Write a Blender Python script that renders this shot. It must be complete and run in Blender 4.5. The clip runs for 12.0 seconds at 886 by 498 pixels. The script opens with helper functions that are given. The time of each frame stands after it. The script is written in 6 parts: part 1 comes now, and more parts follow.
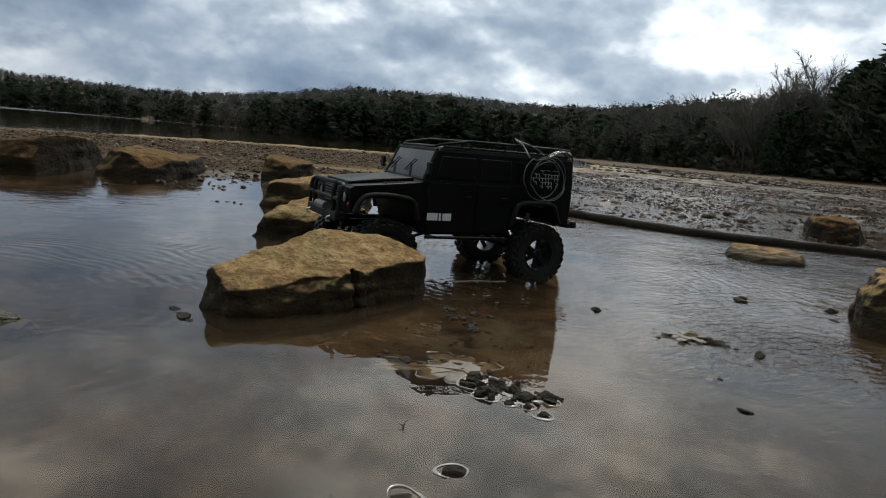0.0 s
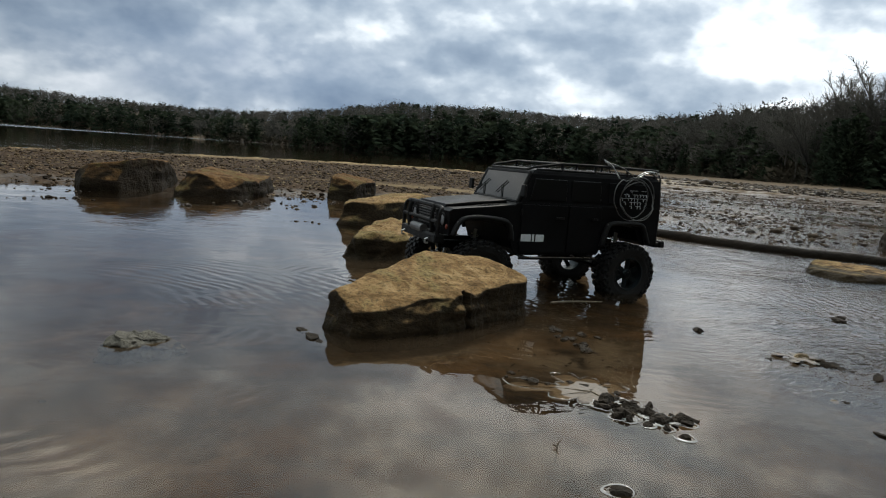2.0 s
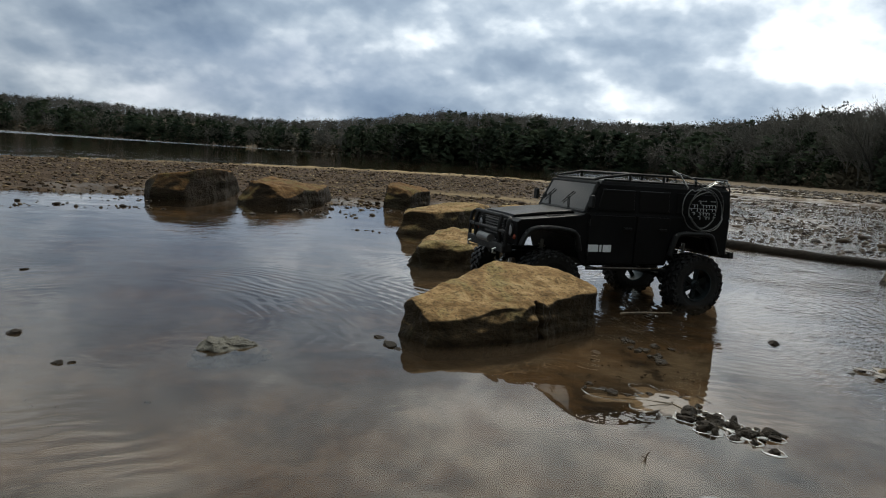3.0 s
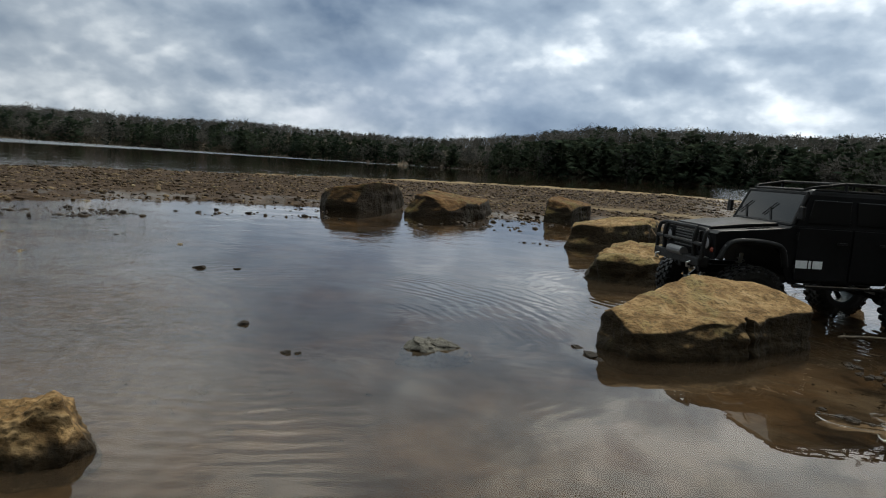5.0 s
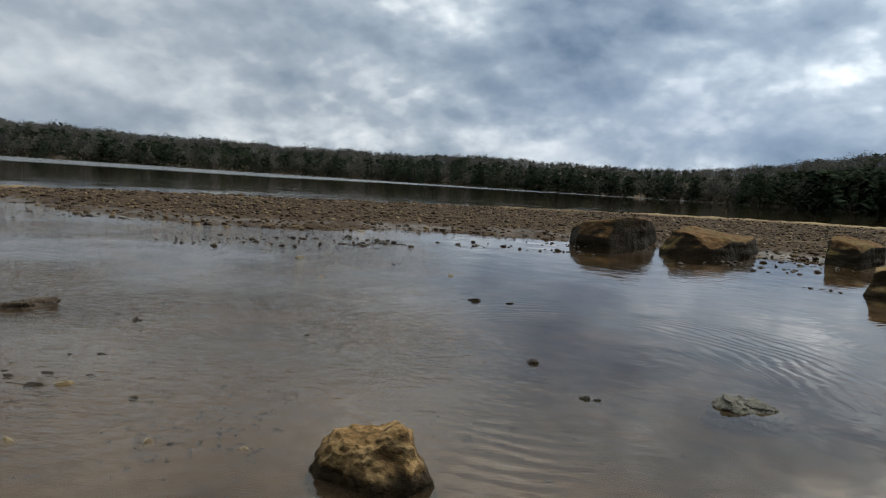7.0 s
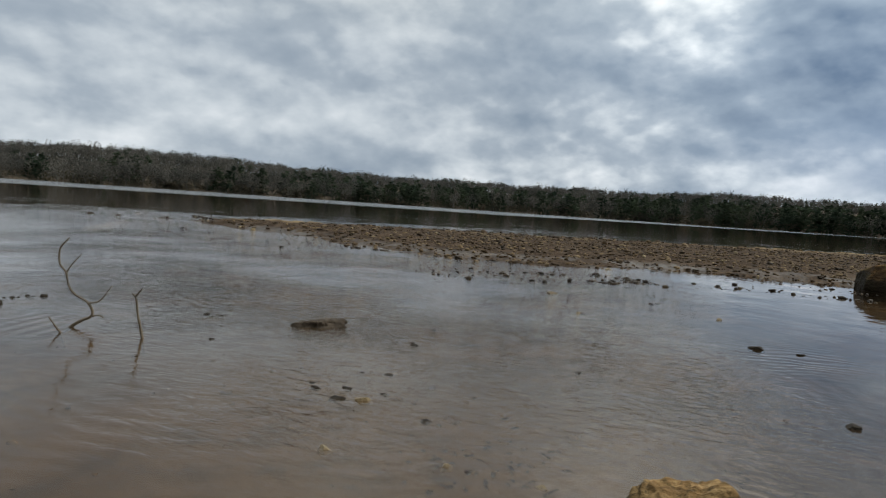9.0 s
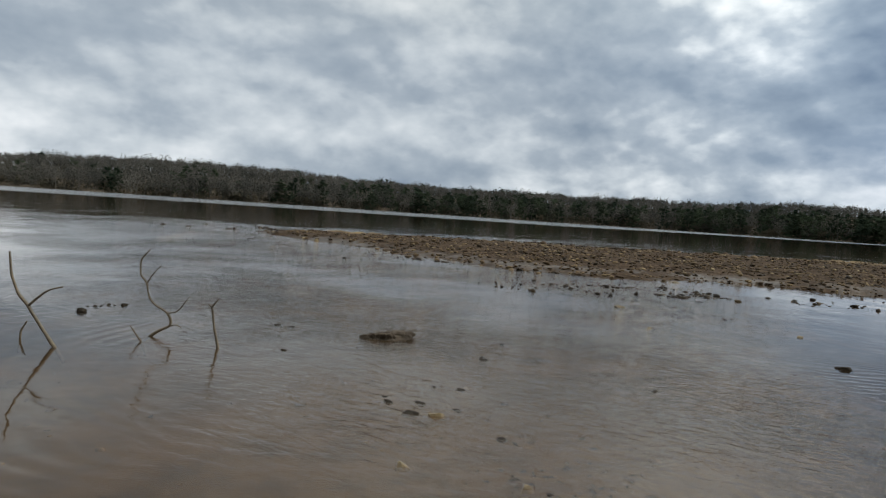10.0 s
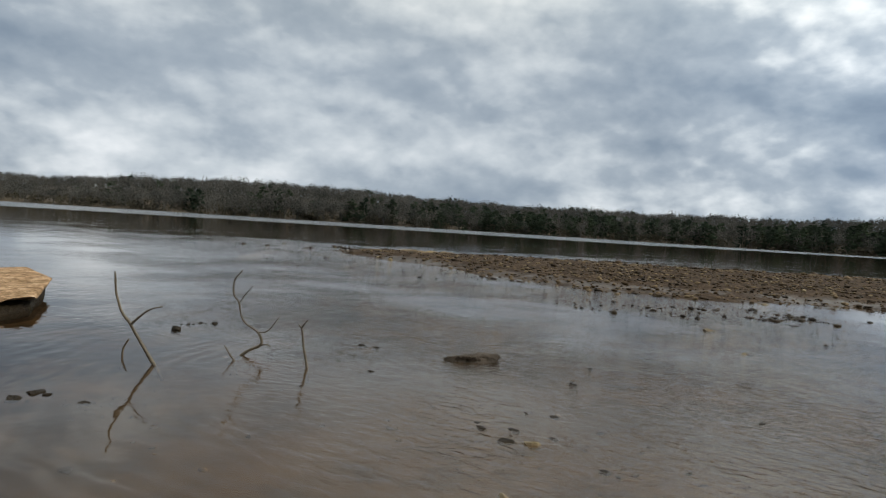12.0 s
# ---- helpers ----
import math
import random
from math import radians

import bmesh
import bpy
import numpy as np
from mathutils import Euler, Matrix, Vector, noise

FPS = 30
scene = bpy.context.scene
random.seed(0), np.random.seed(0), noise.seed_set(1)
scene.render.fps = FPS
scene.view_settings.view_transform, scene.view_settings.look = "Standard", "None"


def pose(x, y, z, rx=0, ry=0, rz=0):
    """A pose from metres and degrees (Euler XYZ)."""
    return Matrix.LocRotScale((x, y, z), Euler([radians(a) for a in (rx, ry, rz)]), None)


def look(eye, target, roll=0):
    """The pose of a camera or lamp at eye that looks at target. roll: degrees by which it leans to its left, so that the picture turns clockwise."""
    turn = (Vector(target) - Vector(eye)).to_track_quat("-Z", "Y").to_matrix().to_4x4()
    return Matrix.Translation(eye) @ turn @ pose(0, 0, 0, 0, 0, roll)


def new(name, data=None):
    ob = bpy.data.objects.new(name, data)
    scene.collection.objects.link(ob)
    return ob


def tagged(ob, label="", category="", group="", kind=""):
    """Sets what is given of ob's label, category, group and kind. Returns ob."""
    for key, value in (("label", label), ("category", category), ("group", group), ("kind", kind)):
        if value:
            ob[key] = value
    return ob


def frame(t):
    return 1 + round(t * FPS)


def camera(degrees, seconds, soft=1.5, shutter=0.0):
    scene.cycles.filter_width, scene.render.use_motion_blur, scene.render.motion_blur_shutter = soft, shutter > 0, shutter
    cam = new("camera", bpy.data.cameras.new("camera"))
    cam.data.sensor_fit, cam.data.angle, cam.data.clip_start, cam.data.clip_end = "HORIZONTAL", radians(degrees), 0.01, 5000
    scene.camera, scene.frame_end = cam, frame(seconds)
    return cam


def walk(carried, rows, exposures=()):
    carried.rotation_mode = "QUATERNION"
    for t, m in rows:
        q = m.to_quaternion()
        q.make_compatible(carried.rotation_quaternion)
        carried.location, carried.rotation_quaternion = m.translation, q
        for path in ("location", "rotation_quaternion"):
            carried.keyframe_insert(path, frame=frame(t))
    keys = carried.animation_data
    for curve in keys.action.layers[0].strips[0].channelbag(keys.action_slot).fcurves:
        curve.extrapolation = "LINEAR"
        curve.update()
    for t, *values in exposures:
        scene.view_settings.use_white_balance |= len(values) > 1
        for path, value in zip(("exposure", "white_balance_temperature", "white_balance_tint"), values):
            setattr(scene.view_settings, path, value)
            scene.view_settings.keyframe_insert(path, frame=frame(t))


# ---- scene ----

def aim(x, y, z, yaw, pitch, roll):
    """Camera pose from its place, heading to the left of +y, upward pitch and lean."""
    return pose(x, y, z, 90 + pitch, 0, yaw) @ pose(0, 0, 0, 0, 0, roll)


cam = camera(67.52, 12.0, soft=1.1)
PATH = [
    (0.0, aim(0.0000, 0.0000, 0.2301, 0.00, -8.83, 5.14)),
    (0.5, aim(-0.0193, -0.0071, 0.2271, 0.70, -8.62, 4.95)),
    (1.0, aim(-0.0387, -0.0188, 0.2252, 1.64, -8.36, 4.77)),
    (1.5, aim(-0.0643, -0.0254, 0.2301, 2.72, -8.17, 4.55)),
    (2.0, aim(-0.0928, -0.0316, 0.2391, 3.85, -7.94, 4.32)),
    (2.5, aim(-0.1159, -0.0406, 0.2418, 5.24, -7.82, 4.12)),
    (3.0, aim(-0.1290, -0.0511, 0.2425, 7.96, -7.58, 4.05)),
    (3.2, aim(-0.1381, -0.0513, 0.2445, 9.54, -7.53, 4.09)),
    (4.8, aim(-0.1942, -0.0669, 0.2252, 18.76, -7.09, 3.90)),
    (5.0, aim(-0.2006, -0.0660, 0.2241, 20.51, -7.02, 3.92)),
    (5.5, aim(-0.2151, -0.0581, 0.2255, 25.00, -6.69, 3.86)),
    (6.0, aim(-0.2204, -0.0564, 0.2249, 29.91, -6.30, 3.78)),
    (6.5, aim(-0.2454, -0.0695, 0.2188, 35.19, -5.82, 3.63)),
    (7.0, aim(-0.2843, -0.0845, 0.2258, 40.55, -5.57, 3.80)),
    (7.5, aim(-0.3263, -0.1014, 0.2323, 45.94, -5.01, 3.83)),
    (7.7, aim(-0.3429, -0.1092, 0.2342, 47.93, -4.83, 3.94)),
    (9.3, aim(-0.3473, -0.1117, 0.2096, 62.84, -3.31, 3.80)),
    (9.5, aim(-0.3506, -0.1148, 0.2099, 64.06, -3.15, 3.76)),
    (10.0, aim(-0.3631, -0.1232, 0.2132, 65.53, -2.99, 3.84)),
    (10.5, aim(-0.3720, -0.1305, 0.2166, 67.08, -2.78, 3.75)),
    (11.0, aim(-0.3779, -0.1415, 0.2201, 68.49, -2.51, 3.67)),
    (11.5, aim(-0.3812, -0.1421, 0.2212, 69.89, -2.08, 3.55)),
    (12.0, aim(-0.3864, -0.1443, 0.2150, 71.53, -1.78, 3.66)),
]
walk(cam, PATH, exposures=[(0.0, -0.12), (1.0, -0.03), (3.0, 0.0), (5.5, 0.03), (9.5, 0.06), (12.0, 0.05)])

# ---- world, sun ----
SUN_AZ, SUN_EL = radians(-13), radians(45)          # azimuth counted to the left of +y
SUN_DIR = Vector((-math.sin(SUN_AZ) * math.cos(SUN_EL), math.cos(SUN_AZ) * math.cos(SUN_EL), math.sin(SUN_EL)))


class Nodes:
    """Short-hand for building a node tree."""

    def __init__(self, tree):
        self.tree = tree
        tree.nodes.clear()

    def add(self, kind, ins=None, operation="", attribute=""):
        n = self.tree.nodes.new(kind)
        if operation:
            n.operation = operation
        if attribute:
            n.attribute_name = attribute
        for k, v in (ins or {}).items():
            self.put(n.inputs[k], v)
        return n

    def put(self, socket, v):
        if isinstance(v, bpy.types.NodeSocket):
            self.tree.links.new(v, socket)
        elif isinstance(v, bpy.types.Node):
            self.tree.links.new(v.outputs[0], socket)
        else:
            socket.default_value = v

    def math(self, op, a, b=0.0, clamp=False):
        n = self.add("ShaderNodeMath", {0: a, 1: b}, operation=op)
        n.use_clamp = clamp
        return n.outputs[0]

    def ramp(self, fac, stops, interpolation="LINEAR"):
        n = self.add("ShaderNodeValToRGB", {"Fac": fac})
        n.color_ramp.interpolation = interpolation
        el = n.color_ramp.elements
        while len(el) < len(stops):
            el.new(0.5)
        for e, (p, c) in zip(el, stops):
            e.position = p
            e.color = (*c, 1) if len(c) == 3 else c
        return n.outputs[0]

    def span(self, v, a, b, c=0.0, d=1.0, smooth=True):
        if not smooth:
            return self.add("ShaderNodeMapRange", {0: v, 1: a, 2: b, 3: c, 4: d}).outputs[0]
        turned = a > b
        n = self.add("ShaderNodeMapRange", {0: v, 1: min(a, b), 2: max(a, b), 3: d if turned else c, 4: c if turned else d})
        n.interpolation_type = "SMOOTHSTEP"
        return n.outputs[0]

    def noise(self, vec, scale, detail=4.0, rough=0.55, distort=0.0):
        return self.add("ShaderNodeTexNoise", {"Vector": vec, "Scale": scale, "Detail": detail, "Roughness": rough, "Distortion": distort}).outputs[0]

    def mix(self, fac, a, b):
        n = self.add("ShaderNodeMix")
        n.data_type = "RGBA"
        self.put(n.inputs[0], fac)
        self.put(n.inputs[6], a)
        self.put(n.inputs[7], b)
        return n.outputs[2]


def blob(n, way, az, el, wide, high):
    """Weight of a soft patch of sky round an azimuth and elevation, with its half-widths, in degrees."""
    a, e = radians(az), radians(el)
    middle = (-math.sin(a) * math.cos(e), math.cos(a) * math.cos(e), math.sin(e))
    off = n.add("ShaderNodeVectorMath", {0: way, 1: middle}, operation="SUBTRACT").outputs[0]
    side = n.add("ShaderNodeVectorMath", {0: off, 1: (math.cos(a) / radians(wide), math.sin(a) / radians(wide), 0)}, operation="DOT_PRODUCT").outputs["Value"]
    tall = n.add("ShaderNodeVectorMath", {0: off, 1: (0, 0, 1 / radians(high))}, operation="DOT_PRODUCT").outputs["Value"]
    far = n.math("SQRT", n.math("ADD", n.math("MULTIPLY", side, side), n.math("MULTIPLY", tall, tall)))
    return n.span(far, 0.35, 1.25, 1.0, 0.0)


def make_world():
    world = bpy.data.worlds.new("sky")
    scene.world = world
    world.use_nodes = True
    n = Nodes(world.node_tree)
    way = n.add("ShaderNodeTexCoord").outputs["Generated"]
    xyz = n.add("ShaderNodeSeparateXYZ", {0: way})
    up = n.math("MAXIMUM", xyz.outputs[2], 0.0)
    # rows of rounded cloud heads, a little flattened
    flat = n.add("ShaderNodeVectorMath", {0: way, 1: (1.0, 1.0, 1.7)}, operation="MULTIPLY").outputs[0]
    bend = n.add("ShaderNodeTexNoise", {"Vector": flat, "Scale": 5.0, "Detail": 4.0, "Roughness": 0.55}).outputs["Color"]

    def cloud(at):
        """How thick the cloud is in a direction."""
        bent = n.add("ShaderNodeVectorMath", {0: at, 1: n.add("ShaderNodeVectorMath", {0: bend, 1: (0.22, 0.22, 0.22)}, operation="MULTIPLY").outputs[0]}, operation="ADD").outputs[0]
        puff = n.add("ShaderNodeTexVoronoi", {"Vector": bent, "Scale": 4.4, "Detail": 3.0, "Roughness": 0.5})
        puff.feature = "SMOOTH_F1"
        puff.inputs["Smoothness"].default_value = 0.7
        return n.math("SUBTRACT", n.noise(at, 4.6, 6.0, 0.50), n.math("MULTIPLY", puff.outputs["Distance"], 0.30))

    big = n.noise(flat, 2.5, 3.0, 0.5)
    heads = cloud(flat)
    over = cloud(n.add("ShaderNodeVectorMath", {0: flat, 1: (-math.sin(SUN_AZ) * 0.015, math.cos(SUN_AZ) * 0.010, 0.036)}, operation="ADD").outputs[0])
    # bright upper rims against the light, grey bases
    body = n.math("ADD", n.math("MULTIPLY", big, 0.60), n.math("MULTIPLY", heads, 0.22))
    body = n.math("ADD", body, n.math("MULTIPLY", n.math("SUBTRACT", heads, over), 0.66))
    body = n.math("ADD", body, 0.126)
    body = n.math("SUBTRACT", body, n.math("MULTIPLY", blob(n, way, 24, 13, 16, 11), 0.062))
    # a heavier deck half-way up, a dark blue base low over the far hills
    body = n.math("SUBTRACT", body, n.math("MULTIPLY", blob(n, way, 38, 14, 30, 5), 0.030))
    body = n.math("ADD", body, n.math("MULTIPLY", blob(n, way, -22, 13, 28, 15), 0.055))
    body = n.math("SUBTRACT", body, n.math("MULTIPLY", blob(n, way, 27, 11, 13, 7), 0.03))
    body = n.math("ADD", body, n.math("MULTIPLY", blob(n, way, 18, 8, 22, 3.5), 0.015))
    body = n.math("ADD", body, n.math("MULTIPLY", blob(n, way, 44, 5.5, 22, 2.5), 0.03))
    body = n.math("ADD", body, n.math("MULTIPLY", blob(n, way, 50, 17, 22, 15), 0.042))
    body = n.math("ADD", body, n.math("MULTIPLY", blob(n, way, 50, 12, 16, 7), 0.030))
    # a pale, even sheet of cloud away from the sun
    body = n.math("ADD", n.math("MULTIPLY", body, n.span(up, 0.16, 0.36, 1.0, 0.95)), n.span(up, 0.16, 0.36, 0.0, 0.035))
    body = n.math("ADD", body, n.math("MULTIPLY", blob(n, way, 66, 24, 34, 22), 0.020))
    body = n.math("SUBTRACT", body, n.math("MULTIPLY", blob(n, way, 114, 28, 28, 26), 0.06))
    # a thin, even veil to the west
    body = n.math("ADD", body, n.math("MULTIPLY", n.math("SUBTRACT", 0.522, body), n.math("MULTIPLY", blob(n, way, 82, 14, 36, 24), 0.55)))
    clouds = n.ramp(body, [(0.24, (0.12, 0.175, 0.26)), (0.42, (0.27, 0.34, 0.425)), (0.50, (0.41, 0.480, 0.555)), (0.555, (0.62, 0.685, 0.74)), (0.62, (0.90, 0.945, 0.98))])
    base = n.math("MULTIPLY", blob(n, way, 24, 5.6, 17, 4.2), n.span(heads, 0.26, 0.46, 0.45, 1.0))
    clouds = n.mix(n.math("MULTIPLY", base, 0.85), clouds, (0.13, 0.20, 0.32, 1))
    # the veil of light round the covered sun, and the brighter zenith of an overcast sky
    toward = n.add("ShaderNodeVectorMath", {0: way, 1: tuple(SUN_DIR)}, operation="DOT_PRODUCT").outputs["Value"]
    glow = n.math("ADD", n.math("MULTIPLY", n.span(toward, 0.28, 0.92, 0.84, 1.42), n.span(toward, -0.75, -0.20, 0.30, 1.0)), n.span(toward, 0.84, 1.0, 0.0, 0.3))
    glow = n.math("MULTIPLY", glow, n.span(up, 0.25, 0.80, 1.0, 2.4))
    clouds = n.add("ShaderNodeVectorMath", {0: clouds, 1: n.add("ShaderNodeCombineXYZ", {0: n.math("MULTIPLY", glow, n.span(up, 0.2, 0.5, 1.0, 1.06)), 1: glow, 2: n.math("MULTIPLY", glow, n.span(up, 0.2, 0.5, 1.0, 0.88))}).outputs[0]}, operation="MULTIPLY").outputs[0]
    sky = n.add("ShaderNodeTexSky")
    sky.sky_type, sky.sun_disc, sky.sun_elevation, sky.sun_rotation, sky.dust_density = "NISHITA", False, SUN_EL, -SUN_AZ, 2.0
    blue = n.add("ShaderNodeBackground", {0: sky, 1: 0.07})
    grey = n.add("ShaderNodeBackground", {0: clouds, 1: 1.06})
    gap = n.math("MULTIPLY", n.span(big, 0.64, 0.72), n.span(up, 0.18, 0.4))
    out = n.add("ShaderNodeMixShader", {0: gap, 1: grey, 2: blue})
    n.add("ShaderNodeOutputWorld", {0: out})


make_world()
sun = new("sun", bpy.data.lights.new("sun", "SUN"))
sun.data.energy, sun.data.angle, sun.data.color = 1.85, radians(10), (1.0, 0.93, 0.80)
sun.matrix_world = look(SUN_DIR * 20, (0, 0, 0))

# ---- materials ----
def principled(name, colour, rough=0.6, metal=0.0, grain=60.0, vary=0.35, bump=0.002, bump_scale=None, spec=0.5, rough_vary=0.1):
    """A surface whose colour varies at two scales about one base colour, with fine relief."""
    m = bpy.data.materials.new(name)
    m.use_nodes = True
    n = Nodes(m.node_tree)
    at = n.add("ShaderNodeTexCoord").outputs["Object"]
    fine = n.noise(at, grain, 5.0, 0.6)
    wide = n.noise(at, grain * 0.13, 3.0, 0.5)
    both = n.math("ADD", n.math("MULTIPLY", fine, 0.5), n.math("MULTIPLY", wide, 0.5))
    lo = tuple(c * (1 - vary) for c in colour)
    hi = tuple(min(1, c * (1 + vary)) for c in colour)
    tint = n.ramp(both, [(0.32, lo), (0.68, hi)])
    b = n.add("ShaderNodeBump", {"Height": n.noise(at, bump_scale or grain * 1.7, 4.0, 0.6), "Distance": bump, "Strength": 1.0})
    p = n.add("ShaderNodeBsdfPrincipled", {"Base Color": tint, "Roughness": n.span(wide, 0.3, 0.7, max(0.02, rough - rough_vary), rough + rough_vary), "Metallic": metal, "Normal": b, "Specular IOR Level": spec})
    n.add("ShaderNodeOutputMaterial", {0: p})
    return m


def rock_material(name="sandstone", shade=1.0, relief_depth=0.0075, flank_shade=0.85, tide=0.0, mossy=0.58):
    """Tan sandstone; a shade below one for the darker, rust-stained blocks. The fourth value sets how much painted
    shade the flanks keep higher up.
    """
    m = bpy.data.materials.new(name)
    m.use_nodes = True
    n = Nodes(m.node_tree)
    geo = n.add("ShaderNodeNewGeometry")
    at = geo.outputs["Position"]
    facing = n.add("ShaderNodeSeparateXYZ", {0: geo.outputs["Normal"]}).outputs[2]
    high = n.add("ShaderNodeSeparateXYZ", {0: at}).outputs[2]
    fine = n.noise(at, 190.0, 6.0, 0.65)
    mid = n.noise(at, 38.0, 5.0, 0.6, 0.5)
    wide = n.noise(at, 9.0, 3.0)
    tones = [(0.30, (0.085, 0.049, 0.020)), (0.46, (0.190, 0.116, 0.050)), (0.58, (0.290, 0.188, 0.088)), (0.75, (0.40, 0.285, 0.155))]
    dry = n.ramp(mid, [(at_, (c[0] * shade, c[1] * shade ** (1.25 if shade < 1 else 0.95), c[2] * shade ** 1.5)) for at_, c in tones])
    moss = n.ramp(fine, [(0.35, (0.05, 0.045, 0.018)), (0.65, (0.15, 0.13, 0.045))])
    patch = n.span(n.math("ADD", wide, n.math("MULTIPLY", n.math("SUBTRACT", mid, 0.5), 0.6)), 0.50, 0.62)
    tint = n.mix(n.math("MULTIPLY", patch, mossy), dry, moss)
    pits = n.span(fine, 0.36, 0.50, 1.0, 0.0)
    tint = n.mix(n.math("MULTIPLY", pits, 0.75), tint, (0.06, 0.042, 0.02, 1))
    # a wet foot below an uneven line, and shade painted on faces by steepness
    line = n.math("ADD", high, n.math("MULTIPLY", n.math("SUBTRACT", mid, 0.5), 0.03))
    wet = n.math("MAXIMUM", n.span(line, 0.012 - tide, 0.026 - tide, 1.0, 0.0), n.math("MULTIPLY", n.span(n.math("ADD", facing, n.math("MULTIPLY", n.math("SUBTRACT", wide, 0.5), 0.3)), 0.40, 0.78, 1.0, 0.0), n.span(line, 0.07 - tide * 6, 0.14 - tide * 6, min(1.0, flank_shade + 0.4), flank_shade)))
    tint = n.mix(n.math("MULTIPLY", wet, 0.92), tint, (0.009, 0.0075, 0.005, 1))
    crag = n.add("ShaderNodeTexVoronoi", {"Vector": n.add("ShaderNodeVectorMath", {0: at, 1: (1.0, 1.0, 2.4)}, operation="MULTIPLY").outputs[0], "Scale": 42.0, "Detail": 3.0, "Roughness": 0.6}).outputs["Distance"]
    relief = n.math("ADD", n.math("MULTIPLY", fine, 0.06), n.math("ADD", n.math("MULTIPLY", n.noise(at, 80.0, 4.0, 0.6), 0.45), n.math("ADD", n.math("MULTIPLY", mid, 0.75), n.math("MULTIPLY", crag, 0.22))))
    b = n.add("ShaderNodeBump", {"Height": relief, "Distance": relief_depth, "Strength": 1.0})
    p = n.add("ShaderNodeBsdfPrincipled", {"Base Color": tint, "Roughness": n.span(wet, 0.0, 1.0, 0.92, 0.75, False), "Normal": b, "Specular IOR Level": 0.08})
    n.add("ShaderNodeOutputMaterial", {0: p})
    return m


def ground_material():
    m = bpy.data.materials.new("mud_and_gravel")
    m.use_nodes = True
    n = Nodes(m.node_tree)
    at = n.add("ShaderNodeNewGeometry").outputs["Position"]
    sand = n.add("ShaderNodeAttribute", attribute="sand").outputs["Fac"]
    litter = n.add("ShaderNodeAttribute", attribute="litter").outputs["Fac"]
    fine = n.noise(at, 120.0, 4.0, 0.6)
    mid = n.noise(at, 16.0, 5.0, 0.6)
    wide = n.noise(at, 2.6, 4.0, 0.55)
    mud = n.ramp(n.math("ADD", n.math("MULTIPLY", mid, 0.55), n.math("MULTIPLY", wide, 0.45)), [(0.36, (0.018, 0.011, 0.005)), (0.50, (0.044, 0.027, 0.013)), (0.64, (0.088, 0.058, 0.032))])
    slime = n.math("ADD", n.math("MULTIPLY", n.noise(at, 9.5, 7.0, 0.66, 0.4), 0.6), n.math("MULTIPLY", n.noise(at, 3.1, 3.0, 0.5), 0.4))
    mud = n.mix(n.span(slime, 0.44, 0.57, 0.0, 0.92), mud, (0.010, 0.007, 0.004, 1))
    mud = n.mix(n.span(slime, 0.46, 0.36, 0.0, 0.6), mud, (0.120, 0.086, 0.056, 1))
    flecks = n.span(n.noise(at, 210.0, 2.0, 0.5), 0.66, 0.72, 0.0, 0.7)
    mud = n.mix(flecks, mud, (0.012, 0.009, 0.006, 1))
    grit = n.mix(n.span(fine, 0.52, 0.75, 0.0, 0.35), mud, (0.085, 0.060, 0.036, 1))
    grit = n.mix(n.span(fine, 0.25, 0.48, 0.45, 0.0), grit, (0.022, 0.015, 0.010, 1))
    bar = n.add("ShaderNodeAttribute", attribute="bar").outputs["Fac"]
    silt = n.add("ShaderNodeAttribute", attribute="silt").outputs["Fac"]
    grit = n.mix(n.math("MULTIPLY", silt, n.span(mid, 0.3, 0.6, 0.3, 0.8)), grit, (0.105, 0.075, 0.049, 1))
    gravel = n.ramp(n.math("ADD", n.math("MULTIPLY", fine, 0.6), n.math("MULTIPLY", mid, 0.4)), [(0.38, (0.017, 0.011, 0.007)), (0.50, (0.046, 0.031, 0.021)), (0.62, (0.098, 0.069, 0.046))])
    grit = n.mix(bar, grit, gravel)
    tan = n.ramp(mid, [(0.3, (0.17, 0.122, 0.066)), (0.7, (0.35, 0.265, 0.15))])
    leaf = n.ramp(fine, [(0.3, (0.060, 0.048, 0.034)), (0.7, (0.135, 0.100, 0.066))])
    tint = n.mix(litter, n.mix(sand, grit, tan), leaf)
    gloss = n.math("MAXIMUM", n.span(n.math("ADD", wide, n.math("MULTIPLY", mid, 0.4)), 0.55, 0.85, 0.45, 0.95), sand)
    gloss = n.math("MAXIMUM", gloss, n.math("MULTIPLY", n.add("ShaderNodeAttribute", attribute="dry").outputs["Fac"], 0.97))
    b = n.add("ShaderNodeBump", {"Height": n.math("ADD", n.math("MULTIPLY", fine, 0.2), mid), "Distance": 0.003, "Strength": 0.6})
    p = n.add("ShaderNodeBsdfPrincipled", {"Base Color": tint, "Roughness": gloss, "Normal": b, "Specular IOR Level": n.span(gloss, 0.4, 0.9, 0.22, 0.03)})
    n.add("ShaderNodeOutputMaterial", {0: p})
    return m


